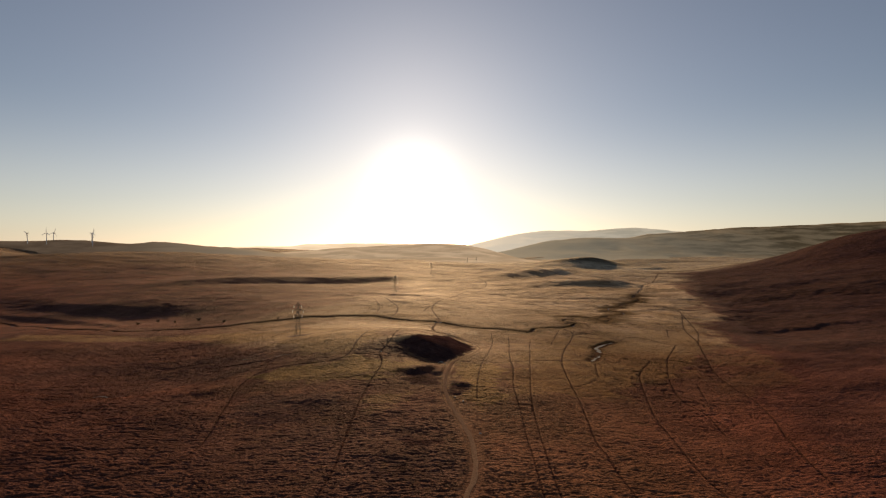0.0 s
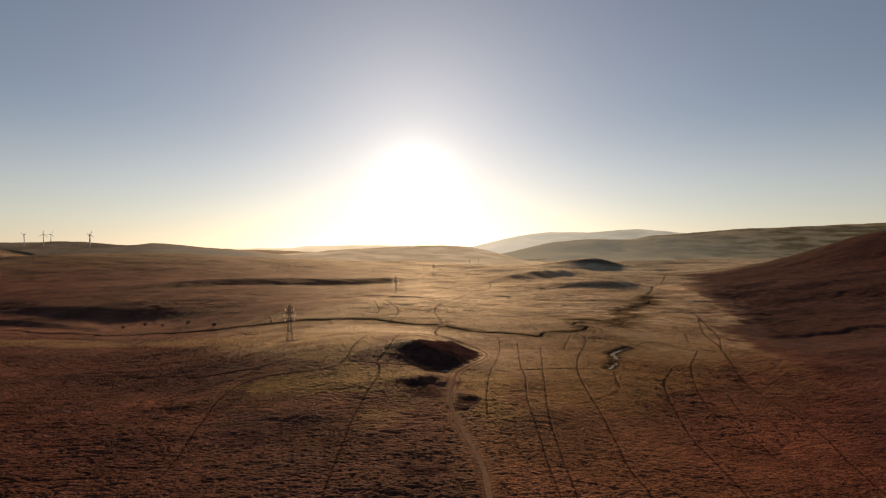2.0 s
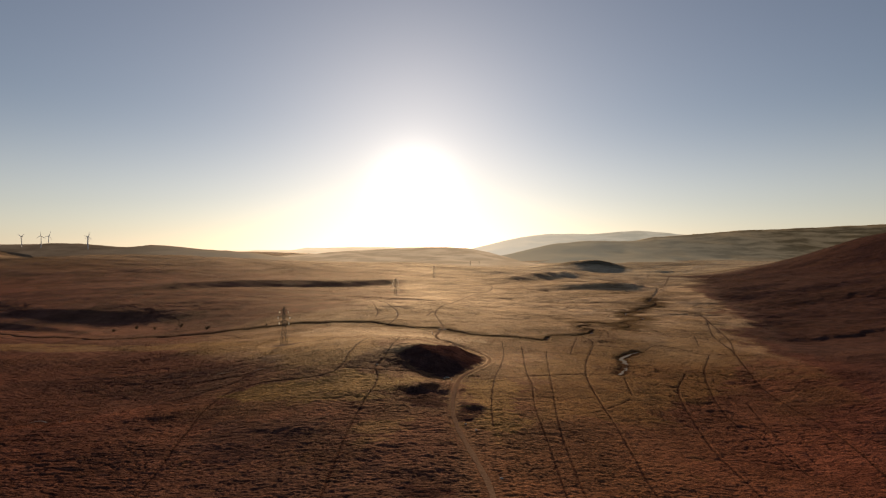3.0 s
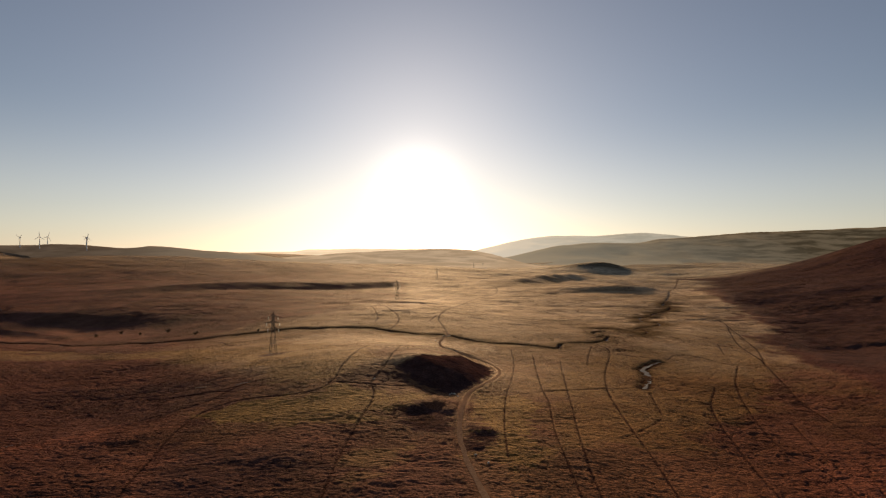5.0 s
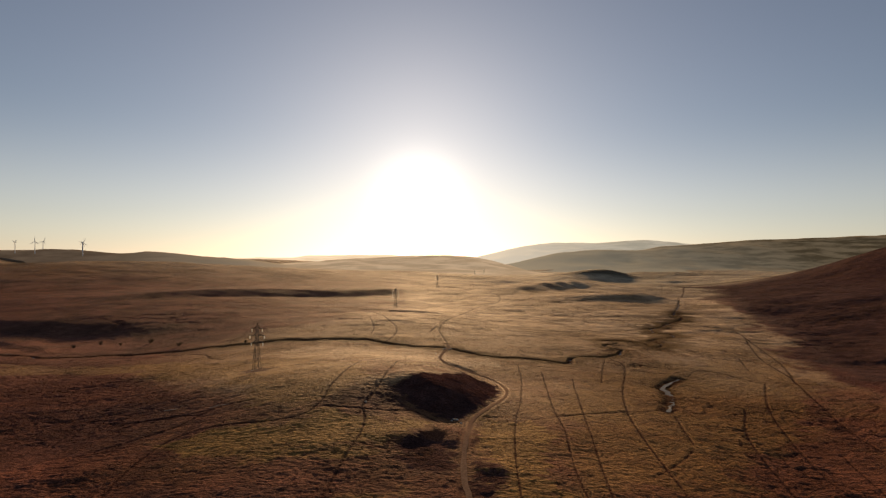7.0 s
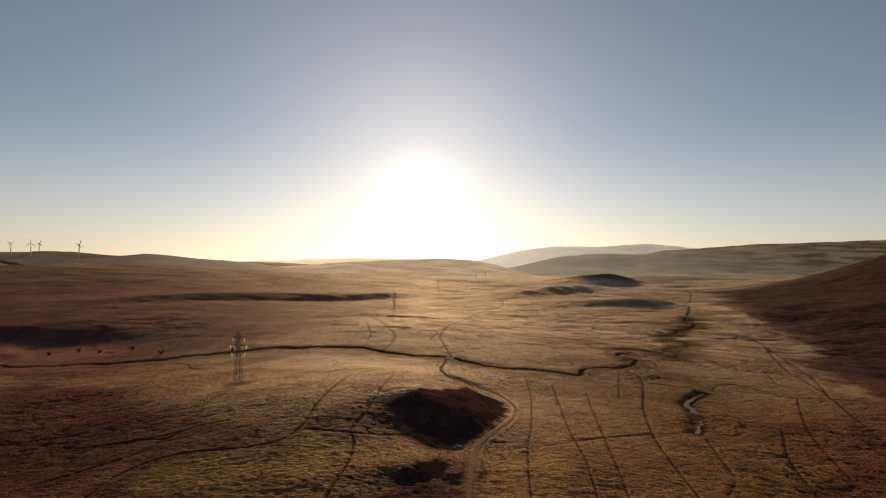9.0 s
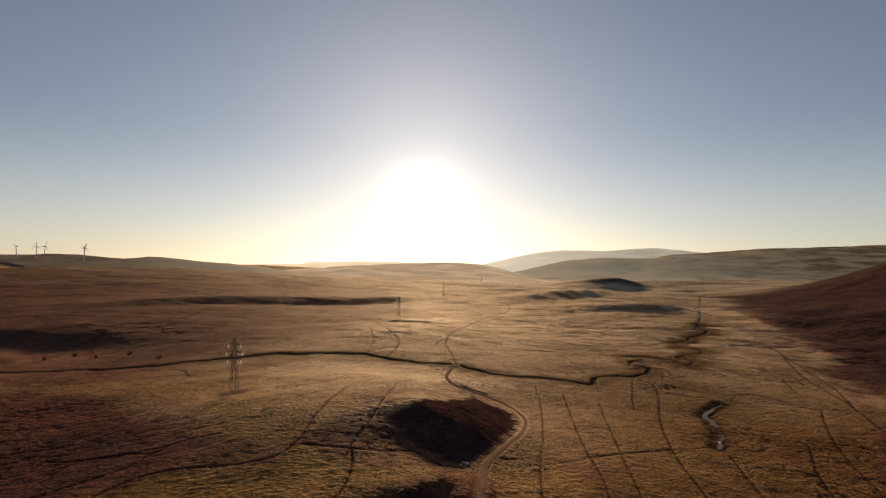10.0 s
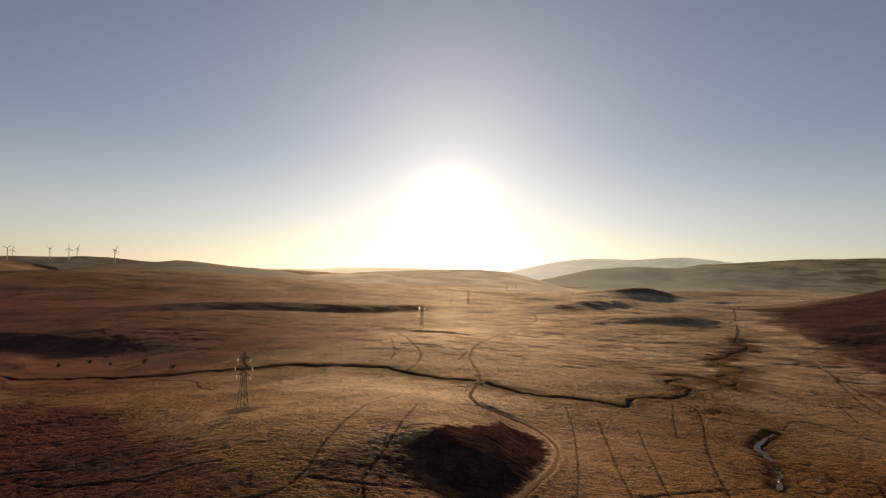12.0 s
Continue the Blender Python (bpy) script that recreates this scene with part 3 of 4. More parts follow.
def relief(x, y, step):
    """Full height of the ground and its cover; step is the spacing to which detail is held."""
    z = land(x, y)
    dist = np.hypot(x, y)
    cover = {}
    # slow swells, growing with the scale of the country
    far = smooth(dist, 500, 1500)
    xs, ys = SCARPS[0][:2]
    near_scarp = np.abs(y - np.interp(x, xs, ys) - 40)
    even = (1 - smooth(near_scarp, 70, 190)) * smooth(-x, 0, 60) * (1 - smooth(-x, 560, 760))
    far = far * (1 - 0.9 * even)
    left = smooth(-x, 30, 140) * (1 - smooth(y, 420, 520))
    z += (hash_noise(x / 130, y / 90, 1) - 0.5) * 5.0 * far * 1.0 + (hash_noise(x / 420, y / 260, 2) - 0.5) * 9.0 * far
    z += (hash_noise(x / 70, y / 34, 9) - 0.5) * 3.2 * far
    z += (hash_noise(x / 38, y / 26, 3) - 0.5) * (0.9 + 0.9 * far + 0.2 * left) * (1 - 0.8 * even)
    z += (hash_noise(x / 14, y / 9, 4) - 0.5) * 0.32 * (1 - far)
    # hummocks of the heather slope
    slope = smooth(x - np.interp(y, HEATHER_EDGE_Y, HEATHER_EDGE_X), 0, 60) * (1 - smooth(y, 1300, 1900))
    z += ((hash_noise(x / 70, y / 34, 35) - 0.5) * 3.0 + (hash_noise(x / 11, y / 8, 36) - 0.5) * 0.5) * slope
    # tussocks and hags
    rough = 0.74 + 0.1 * left + 0.2 * smooth(x, 100, 200)
    tuss = np.zeros_like(z)
    for cell, amp, seed in ((5.0, 0.26, 5), (2.2, 0.34, 6), (1.0, 0.32, 8)):
        keep = 1 - smooth(step, cell * 0.3, cell * 0.75)
        n = hash_noise(x / (1.5 * cell) + 0.2 * y / cell, y / (cell * 0.72) - 0.12 * x / cell, seed)
        tuss += (1 - np.abs(2 * n - 1) ** 0.8 - 0.5) * amp * keep * rough
    # branching gullies between the hags
    warp = 3.0 * (hash_noise(x / 6, y / 6, 10) - 0.5)
    crack = np.maximum(1 - np.abs(2 * hash_noise((x + warp) / 11, (y + warp) / 5, 11) - 1), 1 - np.abs(2 * hash_noise((x - warp) / 6, (y + warp) / 3.2, 12) - 1) - 0.02)
    patch = smooth(hash_noise(x / 45, y / 30, 15), 0.3, 0.6)
    hag = smooth(crack, 0.84 + 0.05 * (1 - patch), 0.97) * (0.25 * left + 0.75 * stand(x, y, RED_STANDS[2:], 48)) * (0.25 + 0.5 * patch) * (1 - smooth(step, 0.9, 2.2))
    hag = np.maximum(hag, smooth(crack, 0.9, 0.98) * smooth(x, 60, 120) * (1 - slope) * smooth(hash_noise(x / 50, y / 30, 16), 0.35, 0.65) * (1 - smooth(step, 0.9, 2.2)))
    calm = np.exp(-((x + 70) / 60) ** 2 - ((y - 320) / 50) ** 2)
    z += tuss * (1 - 0.45 * calm) - 0.35 * hag * (1 - 0.5 * calm)
    bog = smooth(0.55 * hash_noise(x / 24, y / 10, 13) + 0.45 * hash_noise(x / 8, y / 4.5, 14), 0.56, 0.74) * smooth(y, 480, 600) * (1 - smooth(dist, 1200, 1900)) * (0.25 + 0.75 * smooth(x, -220, -60))
    bog = bog * (1 - even)
    z -= 0.5 * bog
    # cracks and damp hollows of the far flats
    crack = 1 - np.abs(2 * hash_noise((x + 4 * warp) / 46, (y + 3 * warp) / 19, 24) - 1)
    fine_crack = 1 - np.abs(2 * hash_noise((x - 3 * warp) / 24, (y + 2 * warp) / 10, 28) - 1)
    crack = np.maximum(smooth(crack, 0.9, 0.96), smooth(fine_crack, 0.92, 0.97) * smooth(hash_noise(x / 70, y / 50, 29), 0.4, 0.6)) * smooth(hash_noise(x / 130, y / 90, 25), 0.35, 0.6) * smooth(y, 500, 640) * (1 - smooth(dist, 1300, 2100))
    crack = crack * smooth(near_scarp, 40, 90)
    z -= 0.5 * crack
    rut = np.maximum(np.maximum(0.75 * hag, 0.4 * bog), 0.3 * crack)
    damp = 0.4 * smooth(0.7 * hash_noise(x / 110, y / 55, 26) + 0.3 * hash_noise(x / 30, y / 16, 27), 0.5, 0.68) * smooth(y, 420, 600) * (1 - smooth(dist, 1600, 2600))
    # ruts and drains
    for k, (width, points) in enumerate(RUTS):
        width = 0.72 * width
        d, _ = near_line(x, y, curve(points, 3.0), width * 2.5)
        wob = 0.6 + 0.8 * hash_noise(x / 2.5, y / 2.5, 20 + k)
        w = 1 - smooth(d, width * 0.28 * wob, width * 0.62 * wob + step * 0.3)
        z -= 0.22 * w
        rut = np.maximum(rut, w * (0.75 + 0.25 * hash_noise(x / 6, y / 6, 50 + k)))
    # the stream in its cut
    wet = damp
    for line, half, depth in ((STREAM, 1.25, 1.3), (STREAM_UPPER, 1.2, 0.8)):
        d, _ = near_line(x, y, line, 40)
        wob = 0.25 + 1.5 * hash_noise(x / 9, y / 6, 31)
        broad = half * (1 + 0.9 * smooth(-x, 0, 120))
        cut = 1 - smooth(d, broad * 0.4 * wob, broad * 1.3 * wob + step * 0.3)
        z -= depth * cut
        rut = np.maximum(rut, 0.8 * cut)
        wet = np.maximum(wet, (1 - smooth(d, 4, (30 if line is STREAM_UPPER else 12) * wob)) * (0.95 * (1 - smooth(y, 760, 860)) if line is STREAM_UPPER else 0.75))
    d, _ = near_line(x, y, POOL, 14)
    bowl = 1 - smooth(d, 1.5, 5.5)
    z -= 0.6 * bowl
    rut = np.maximum(rut, 0.75 * (1 - smooth(d + 5 * (hash_noise(x / 5, y / 2.2, 33) - 0.5), 1.5, 5.0)))
    wet = np.maximum(wet, 0.9 * (1 - smooth(d, 2, 9)))
    # the road bed
    d, k = near_line(x, y, ROAD, 7)
    road_d = d
    bed = 1 - smooth(d, 1.3, 3.6)
    z = np.where(bed > 0, z * (1 - bed) + (ROAD_Z[k] - 0.08) * bed, z)
    rut = rut * (1 - smooth(bed, 0.5, 1.0))
    # dark trampled ground at the pylon's foot
    bare = np.exp(-((x + 99) / 9) ** 2 - ((y - 393) / 8) ** 2)
    edge = np.interp(y, HEATHER_EDGE_Y, HEATHER_EDGE_X)
    ragged = ((hash_noise(x / 40, y / 55, 41) - 0.5) * 60 + (hash_noise(x / 9, y / 12, 42) - 0.5) * 22) * np.clip(y / 500, 0.35, 1)
    heather = smooth(x - edge + ragged, -12, 16) * (1 - smooth(y, 1500, 2100))
    heather = np.maximum(heather, 0.9 * smooth(-x + ragged - 95 * smooth(y + ragged * 0.5 - 0.6 * np.clip(-x - 40, 0, 200), 300, 340) * (1 - smooth(y, 500, 640)), 25, 120) * (1 - smooth(dist, 900, 1900)))
    # nearest ground: red heather, strengthened to paint in the lens fall-off
    heather_falloff = (0.65 + 0.3 * smooth(x + ragged, 40, 130)) * (1 - smooth(y + ragged * 0.8 - 0.6 * np.clip(x, 0, 150), 170, 330))
    heather = np.maximum(heather, 0.85 * (1 - smooth(y + ragged * 0.8, 250, 330)) * smooth(-x + ragged * 0.6, -18, 8))
    heather = np.maximum(heather, heather_falloff)
    mixed = hash_noise(x / 60, y / 35, 44) * 0.6 + hash_noise(x / 15, y / 9, 45) * 0.4
    heather = np.maximum(heather, 0.75 * smooth(mixed, 0.25, 0.7) * (1 - smooth(y + ragged, 370, 450)) * smooth(y + ragged, 230, 300) * smooth(x, -90, -30))
    # painted paler with distance to stand in for haze; paler round the pylon
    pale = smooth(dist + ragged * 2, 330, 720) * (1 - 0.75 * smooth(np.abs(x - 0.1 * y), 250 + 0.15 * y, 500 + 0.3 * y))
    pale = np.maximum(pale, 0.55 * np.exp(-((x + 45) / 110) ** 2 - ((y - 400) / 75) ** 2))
    # dark heather, with the shade of hill, knoll and banks painted into it
    ling_shade = smooth(x - edge + ragged * 0.7, -4, 40) * (0.55 + 0.4 * smooth(y, 330, 520)) * (1 - smooth(y, 1500, 1900))
    ling_shade = np.maximum(ling_shade, 0.5 * (1 - smooth(y + ragged, 200, 300)) * smooth(-x + ragged * 0.6, -18, 8))
    ling_shade = np.maximum(ling_shade, 0.2 * smooth(-x + ragged, 110, 220) * (1 - smooth(y, 420, 500)))
    ling_shade = np.maximum(np.maximum(ling_shade, 0.75 * smooth(bare + (hash_noise(x / 5, y / 3, 34) - 0.5) * 0.5, 0.2, 0.7)), stand(x, y, LING_SHADE_PATCHES, 43))
    gold = stand(x, y, GOLD_STANDS, 46) * (1 - ling_shade)
    heather = np.maximum(heather, stand(x, y, RED_STANDS, 48)) * (1 - 0.85 * gold)
    pale = np.maximum(pale, stand(x, y, SUNLIT_BROW, 52))
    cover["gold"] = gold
    # haze over the land beyond the valley, put into its colour
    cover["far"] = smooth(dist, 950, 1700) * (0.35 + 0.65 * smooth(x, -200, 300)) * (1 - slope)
    # bleached verge where the track bends round the knoll
    off_road = 1 - (1 - smooth(road_d, 0.9, 2.0)) * smooth(y, 310, 330)
    ling_shade, heather = ling_shade * off_road, heather * off_road
    pale = np.maximum(pale, 0.7 * (1 - smooth(road_d + 2.2 * (hash_noise(x / 3, y / 3, 37) - 0.5), 0.9, 2.6)) * smooth(y, 325, 350) * (1 - smooth(y, 415, 440)))
    cover["ling_shade"] = ling_shade
    wet = wet * (1 - 0.8 * np.maximum(heather, ling_shade))
    cover["gloss"] = (1 - np.maximum(ling_shade, 0.75 * heather)) * (0.15 + 0.85 * pale) * (1 - rut) * (1 - wet)
    pale_keep = 1 - np.maximum(ling_shade, 0.6 * heather)
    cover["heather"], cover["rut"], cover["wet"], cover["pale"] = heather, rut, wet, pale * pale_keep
    return z, cover


# ---- mesh of the ground: one sheet, finer where the path looks down on it ----
def build_ground():
    cx, cy = 0.0, 40.0
    fine = np.linspace(-radians(46), radians(46), 960)
    rest = np.linspace(radians(46), 2 * math.pi - radians(46), 62)[1:-1]
    ang = np.concatenate([fine, rest])
    rad = np.concatenate([np.linspace(6, 88, 16), np.geomspace(90, 1300, 1080), np.geomspace(1306, 4750, 170)])
    nr, na = len(rad), len(ang)
    r, a = np.meshgrid(rad, ang, indexing="ij")
    x, y = (cx + r * np.sin(a)).ravel(), (cy + r * np.cos(a)).ravel()
    dr = np.gradient(rad)
    step = np.repeat(np.maximum(dr * 0.55, rad * (fine[1] - fine[0])), na)
    z, cover = relief(x, y, step)
    verts = np.stack([x, y, z], 1)
    centre = np.array([[cx, cy, land(np.array([cx]), np.array([cy]))[0]]])
    verts = np.vstack([verts, centre])
    i, j = np.meshgrid(np.arange(nr - 1), np.arange(na), indexing="ij")
    k = (j + 1) % na
    quads = np.stack([i * na + j, (i + 1) * na + j, (i + 1) * na + k, i * na + k], -1).reshape(-1, 4)[:, ::-1]
    jj = np.arange(na)
    tris = np.stack([np.full(na, nr * na), (jj + 1) % na, jj], 1)
    me = bpy.data.meshes.new("ground")
    me.vertices.add(len(verts))
    me.vertices.foreach_set("co", verts.ravel())
    loops = np.concatenate([quads.ravel(), tris.ravel()]).astype(np.int32)
    me.loops.add(len(loops))
    me.loops.foreach_set("vertex_index", loops)
    starts = np.concatenate([np.arange(len(quads)) * 4, len(quads) * 4 + np.arange(len(tris)) * 3]).astype(np.int32)
    me.polygons.add(len(starts))
    me.polygons.foreach_set("loop_start", starts)
    me.polygons.foreach_set("use_smooth", np.ones(len(starts), bool))
    for name, values in cover.items():
        me.attributes.new(name, "FLOAT", "POINT").data.foreach_set("value", np.append(values, 0.0).astype(np.float32))
    me.update(calc_edges=True)
    me.validate()
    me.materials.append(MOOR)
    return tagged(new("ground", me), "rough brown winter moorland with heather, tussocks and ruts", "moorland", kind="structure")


ground = build_ground()


def floor_at(x, y):
    z, _ = relief(np.array([float(x)]), np.array([float(y)]), np.array([0.5]))
    return float(z[0])


def strip(name, line, half, z, material, label, category, wobble=0.0, step=0):
    """A ribbon along a line, five points across, slightly domed."""
    tang = np.gradient(line, axis=0)
    tang /= np.linalg.norm(tang, axis=1)[:, None]
    side = np.stack([tang[:, 1], -tang[:, 0]], 1)
    bm = bmesh.new()
    rows = []
    for i, (p, s) in enumerate(zip(line, side)):
        w = half[i] if hasattr(half, "__len__") else half
        row = []
        for u in (-1, -0.55, 0, 0.55, 1):
            e = wobble * (hash_noise(np.array([i * 0.4 + 9 * u]), np.array([3.0 * u]), 60)[0] - 0.5) if abs(u) == 1 else 0.0
            q = p + s * (u * w + e)
            row.append(bm.verts.new((q[0], q[1], z[i] + (0.06 * (1 - u * u) - 0.03 * (abs(u) == 0.55) if step else 0.0))))
        rows.append(row)
    for lo, hi in zip(rows, rows[1:]):
        for k in range(4):
            f = bm.faces.new((lo[k], lo[k + 1], hi[k + 1], hi[k]))
            f.smooth = True
    bmesh.ops.recalc_face_normals(bm, faces=bm.faces)
    if bm.faces[:][0].normal.z < 0:
        bmesh.ops.reverse_faces(bm, faces=bm.faces)
    ob = part(name, bm, material)
    return tagged(ob, label, category, kind="structure")


road = strip("road", ROAD, 0.85, ROAD_Z + 0.02, GRAVEL, "winding pale gravel track across the moor", "track", 0.5, 1)


def level_line(line, drop):
    z = land(line[:, 0], line[:, 1])
    return np.convolve(np.pad(z, 6, "edge"), np.ones(13) / 13, "valid") - drop


stream = strip("stream", STREAM, 0.8, level_line(STREAM, 1.2), WATER, "dark narrow stream in a cut through the peat", "stream", 0.8)
stream_b = strip("stream", STREAM_UPPER, 0.3, level_line(STREAM_UPPER, 0.8), WATER, "dark meandering stream in a boggy hollow", "stream", 0.8)
pool_half = 0.45 + 1.15 * np.sin(np.linspace(0.15, 3.0, len(POOL))) ** 2

for points in ([(-168, 269), (-165, 276), (-158, 273), (-154, 279)], [(-118, 337), (-112, 339)], [(-97, 330), (-94, 333), (-90, 333)]):
    line = curve(points, 1.0)
    strip("bog_pool", line, 0.35, level_line(line, -0.12), WATER, "thin pale runnel of water lying in the peat", "pool", 0.5)
pool = strip("pool", POOL, pool_half, level_line(POOL, 0.2), WATER, "narrow crooked pool of open water in the bog", "pool", 1.6)

# ---- pylons ----
def build_pylon(height=25.0):
    """A lattice tower with three pairs of cross-arms and hanging insulators, at the origin, arms along x."""
    tower = tagged(new("pylon"), "grey steel lattice pylon with white insulators on the moor", "pylon", "pylons of the power line")

    def half(z):
        return 1.75 - 1.0 * min(1.0, z / 14.0) - 0.35 * max(0.0, (z - 14.0) / (height - 14.0)) if z < height - 1.5 else 0.3

    levels = [0, 3.4, 6.4, 9.0, 11.3, 13.4, 15.3, 17.0, 18.7, 20.3, 21.9, height - 1.6]
    for sx, sy in ((1, 1), (1, -1), (-1, 1), (-1, -1)):
        bm = bmesh.new()
        for z0, z1 in zip(levels, levels[1:]):
            beam(bm, (sx * half(z0), sy * half(z0), z0), (sx * half(z1), sy * half(z1), z1), 0.11)
        beam(bm, (sx * half(levels[-1]), sy * half(levels[-1]), levels[-1]), (0, 0, height), 0.12, 0.08)
        part("leg", bm, STEEL, tower)
        bm = bmesh.new()
        bmesh.ops.create_cube(bm, size=1.0, matrix=Matrix.Translation((sx * 1.75, sy * 1.75, -0.15)) @ Matrix.Diagonal((0.8, 0.8, 0.7, 1)))
        bmesh.ops.bevel(bm, geom=bm.edges[:], offset=0.06, segments=1, affect="EDGES")
        part("footing", bm, ROCK, tower, "concrete footing")
    for z0, z1 in zip(levels, levels[1:]):
        a, b = half(z0), half(z1)
        for k in range(4):
            c, s = (1, 0, -1, 0)[k], (0, 1, 0, -1)[k]

            def at(u, w, z):
                return (c * w - s * u, s * w + c * u, z)

            for u in (1, -1):
                bm = bmesh.new()
                beam(bm, at(u * a, a, z0), at(-u * b, b, z1), 0.05)
                part("brace", bm, STEEL, tower)
        if z0 in (6.4, 13.4, 17.0, 20.3):
            bm = bmesh.new()
            for p, q in (((a, a), (-a, a)), ((-a, a), (-a, -a)), ((-a, -a), (a, -a)), ((a, -a), (a, a))):
                beam(bm, (*p, z0), (*q, z0), 0.12)
            part("ring", bm, STEEL, tower)
    for z, reach in ((21.9, 2.7), (18.3, 3.7), (14.7, 3.0)):
        for side in (1, -1):
            h = half(z)
            bm = bmesh.new()
            tip = (side * reach, 0, z)
            for sy in (1, -1):
                beam(bm, (side * h, sy * h, z), tip, 0.1)
                beam(bm, (side * h, sy * h, z + 1.1), tip, 0.09)
                mid = (side * (h + reach) / 2, sy * h / 2, z)
                beam(bm, mid, (side * h, sy * h, z + 1.1), 0.08)
            arm = part("cross_arm", bm, STEEL, tower)
            bm = bmesh.new()
            profile = [(0.03, z)]
            for k in range(9):
                zz = z - 0.15 - k * 0.17
                profile += [(0.1, zz), (0.34, zz - 0.05), (0.1, zz - 0.1)]
            profile += [(0.05, z - 1.75)]
            lathe(bm, profile[::-1], 10, Matrix.Translation((tip[0], 0, 0)))
            part("insulator", bm, PORCELAIN, arm, "white string of insulator discs")
    return tower


pylon = build_pylon()
TURN = -4.0
spots = [(-100.2, 395.5, TURN), (-62, 742, TURN), (-22, 1085, TURN), (90, 2120, 8.0), (135, 2330, 8.0)]
for k, (x, y, turn) in enumerate(spots):
    m = pose(x, y, float(land(np.array(x), np.array(y))) - 0.1, 0, 0, turn)
    if k == 0:
        pylon.matrix_basis = m @ Matrix.Diagonal((1, 1, 0.95, 1))
    else:
        copy_thing(pylon, m)


# ---- wind turbines on the left skyline ----
def build_turbine(hub=39.0, blade=19.5):
    tower = tagged(new("wind_turbine"), "white three-bladed wind turbine standing on the far ridge", "wind turbine", "wind farm on the ridge")
    bm = bmesh.new()
    lathe(bm, [(1.7, -8), (1.6, 0), (1.35, 12), (1.1, 26), (0.9, hub - 1.2)], 16)
    part("tower", bm, WHITE_PAINT, tower)
    bm = bmesh.new()
    bmesh.ops.create_cube(bm, size=1.0, matrix=Matrix.Translation((0, 1.2, hub)) @ Matrix.Diagonal((2.4, 6.5, 2.5, 1)))
    bmesh.ops.bevel(bm, geom=bm.edges[:], offset=0.6, segments=3, affect="EDGES")
    part("nacelle", bm, WHITE_PAINT, tower)
    rotor_bm = bmesh.new()
    lathe(rotor_bm, [(1.2, 0), (1.2, 0.9), (0.9, 1.7), (0.3, 2.2)], 12, Matrix.Translation((0, -2.0, hub)) @ pose(0, 0, 0, 90))
    rotor = part("rotor", rotor_bm, WHITE_PAINT, tower)
    rotor.data.transform(Matrix.Translation((0, 0, -hub)))
    rotor.location = (0, 0, hub)
    for k in range(3):
        bm = bmesh.new()
        rings = []
        for u, chord, thick in ((0.8, 1.0, 1.0), (3.0, 2.0, 0.7), (8.0, 1.7, 0.4), (13.5, 1.1, 0.25), (blade, 0.3, 0.08)):
            rings.append([bm.verts.new((chord * cx, -2.9 + thick * cy, u)) for cx, cy in ((-0.5, 0), (-0.2, 0.4), (0.3, 0.45), (0.6, 0), (0.3, -0.3), (-0.2, -0.3))])
        for lo, hi in zip(rings, rings[1:]):
            for i in range(6):
                bm.faces.new((lo[i], lo[(i + 1) % 6], hi[(i + 1) % 6], hi[i]))
        bm.faces.new(rings[-1])
        bm.faces.new(rings[0][::-1])
        bmesh.ops.rotate(bm, verts=bm.verts, matrix=Matrix.Rotation(radians(120 * k), 3, "Y"))
        bmesh.ops.recalc_face_normals(bm, faces=bm.faces)
        part("blade", bm, WHITE_PAINT, rotor)
    return tower


turbine = build_turbine()
# x, y, z of the foot, turn of the head, turn of the rotor
farm = [(-1490, 2154, 75, 10, 0), (-1562, 2154, 73, -20, 62), (-1515, 2230, 77, 70, 20), (-1316, 2153, 72, 75, 5), (-1348, 2200, 74, 80, 40), (-1722, 2150, 72, 15, 50), (-1830, 2300, 70, 30, 10)]
for k, (x, y, z, head, spin) in enumerate(farm):
    t = turbine if k == 0 else copy_thing(turbine, Matrix.Identity(4))
    t.matrix_basis = pose(x, y, z, 0, 0, head)
    for child in t.children:
        if child.name.startswith("rotor"):
            child.rotation_euler = (0, radians(spin), 0)


# ---- hills at the end of sight ----
def ridge(label, material, x0, x1, y0, crest, seed, depth=1150, n=220):
    """A long far hill with spurs and gullies: crest is a list of (x, z) along it."""
    xs = np.linspace(x0, x1, n)
    top = np.interp(xs, [c[0] for c in crest], [c[1] for c in crest])
    top = np.convolve(np.pad(top, 4, "edge"), np.ones(9) / 9, "valid")
    top += (hash_noise(xs / 90, xs * 0, seed) - 0.5) * 4 + (hash_noise(xs / 30, xs * 0, seed + 1) - 0.5) * 2
    vs = np.linspace(0, 1, 22)
    bm = bmesh.new()
    rows = []
    for x, z in zip(xs, top):
        row = []
        for v in vs:
            rise = 0.12 * v + 0.88 * float(smooth(np.array(v), 0.05, 1.0)) ** 1.25
            fold = hash_noise(np.array(x / 150 + 2 * v), np.array(v * 5.0), seed + 2) + 0.5 * hash_noise(np.array(x / 60), np.array(v * 11.0), seed + 3) - 0.75
            zz = z * rise + float(fold) * 0.26 * abs(z) * 4 * v * (1 - v) * (1 - 0.5 * v)
            row.append(bm.verts.new((x, y0 - depth * (1 - v), zz if v > 0 else -40)))
        row.append(bm.verts.new((x, y0 + 200, -40)))
        rows.append(row)
    for lo, hi in zip(rows, rows[1:]):
        for k in range(len(vs)):
            f = bm.faces.new((lo[k], hi[k], hi[k + 1], lo[k + 1]))
            f.smooth = True
    bmesh.ops.recalc_face_normals(bm, faces=bm.faces)
    return tagged(part("backdrop", bm, material), label, "hills", kind="structure")


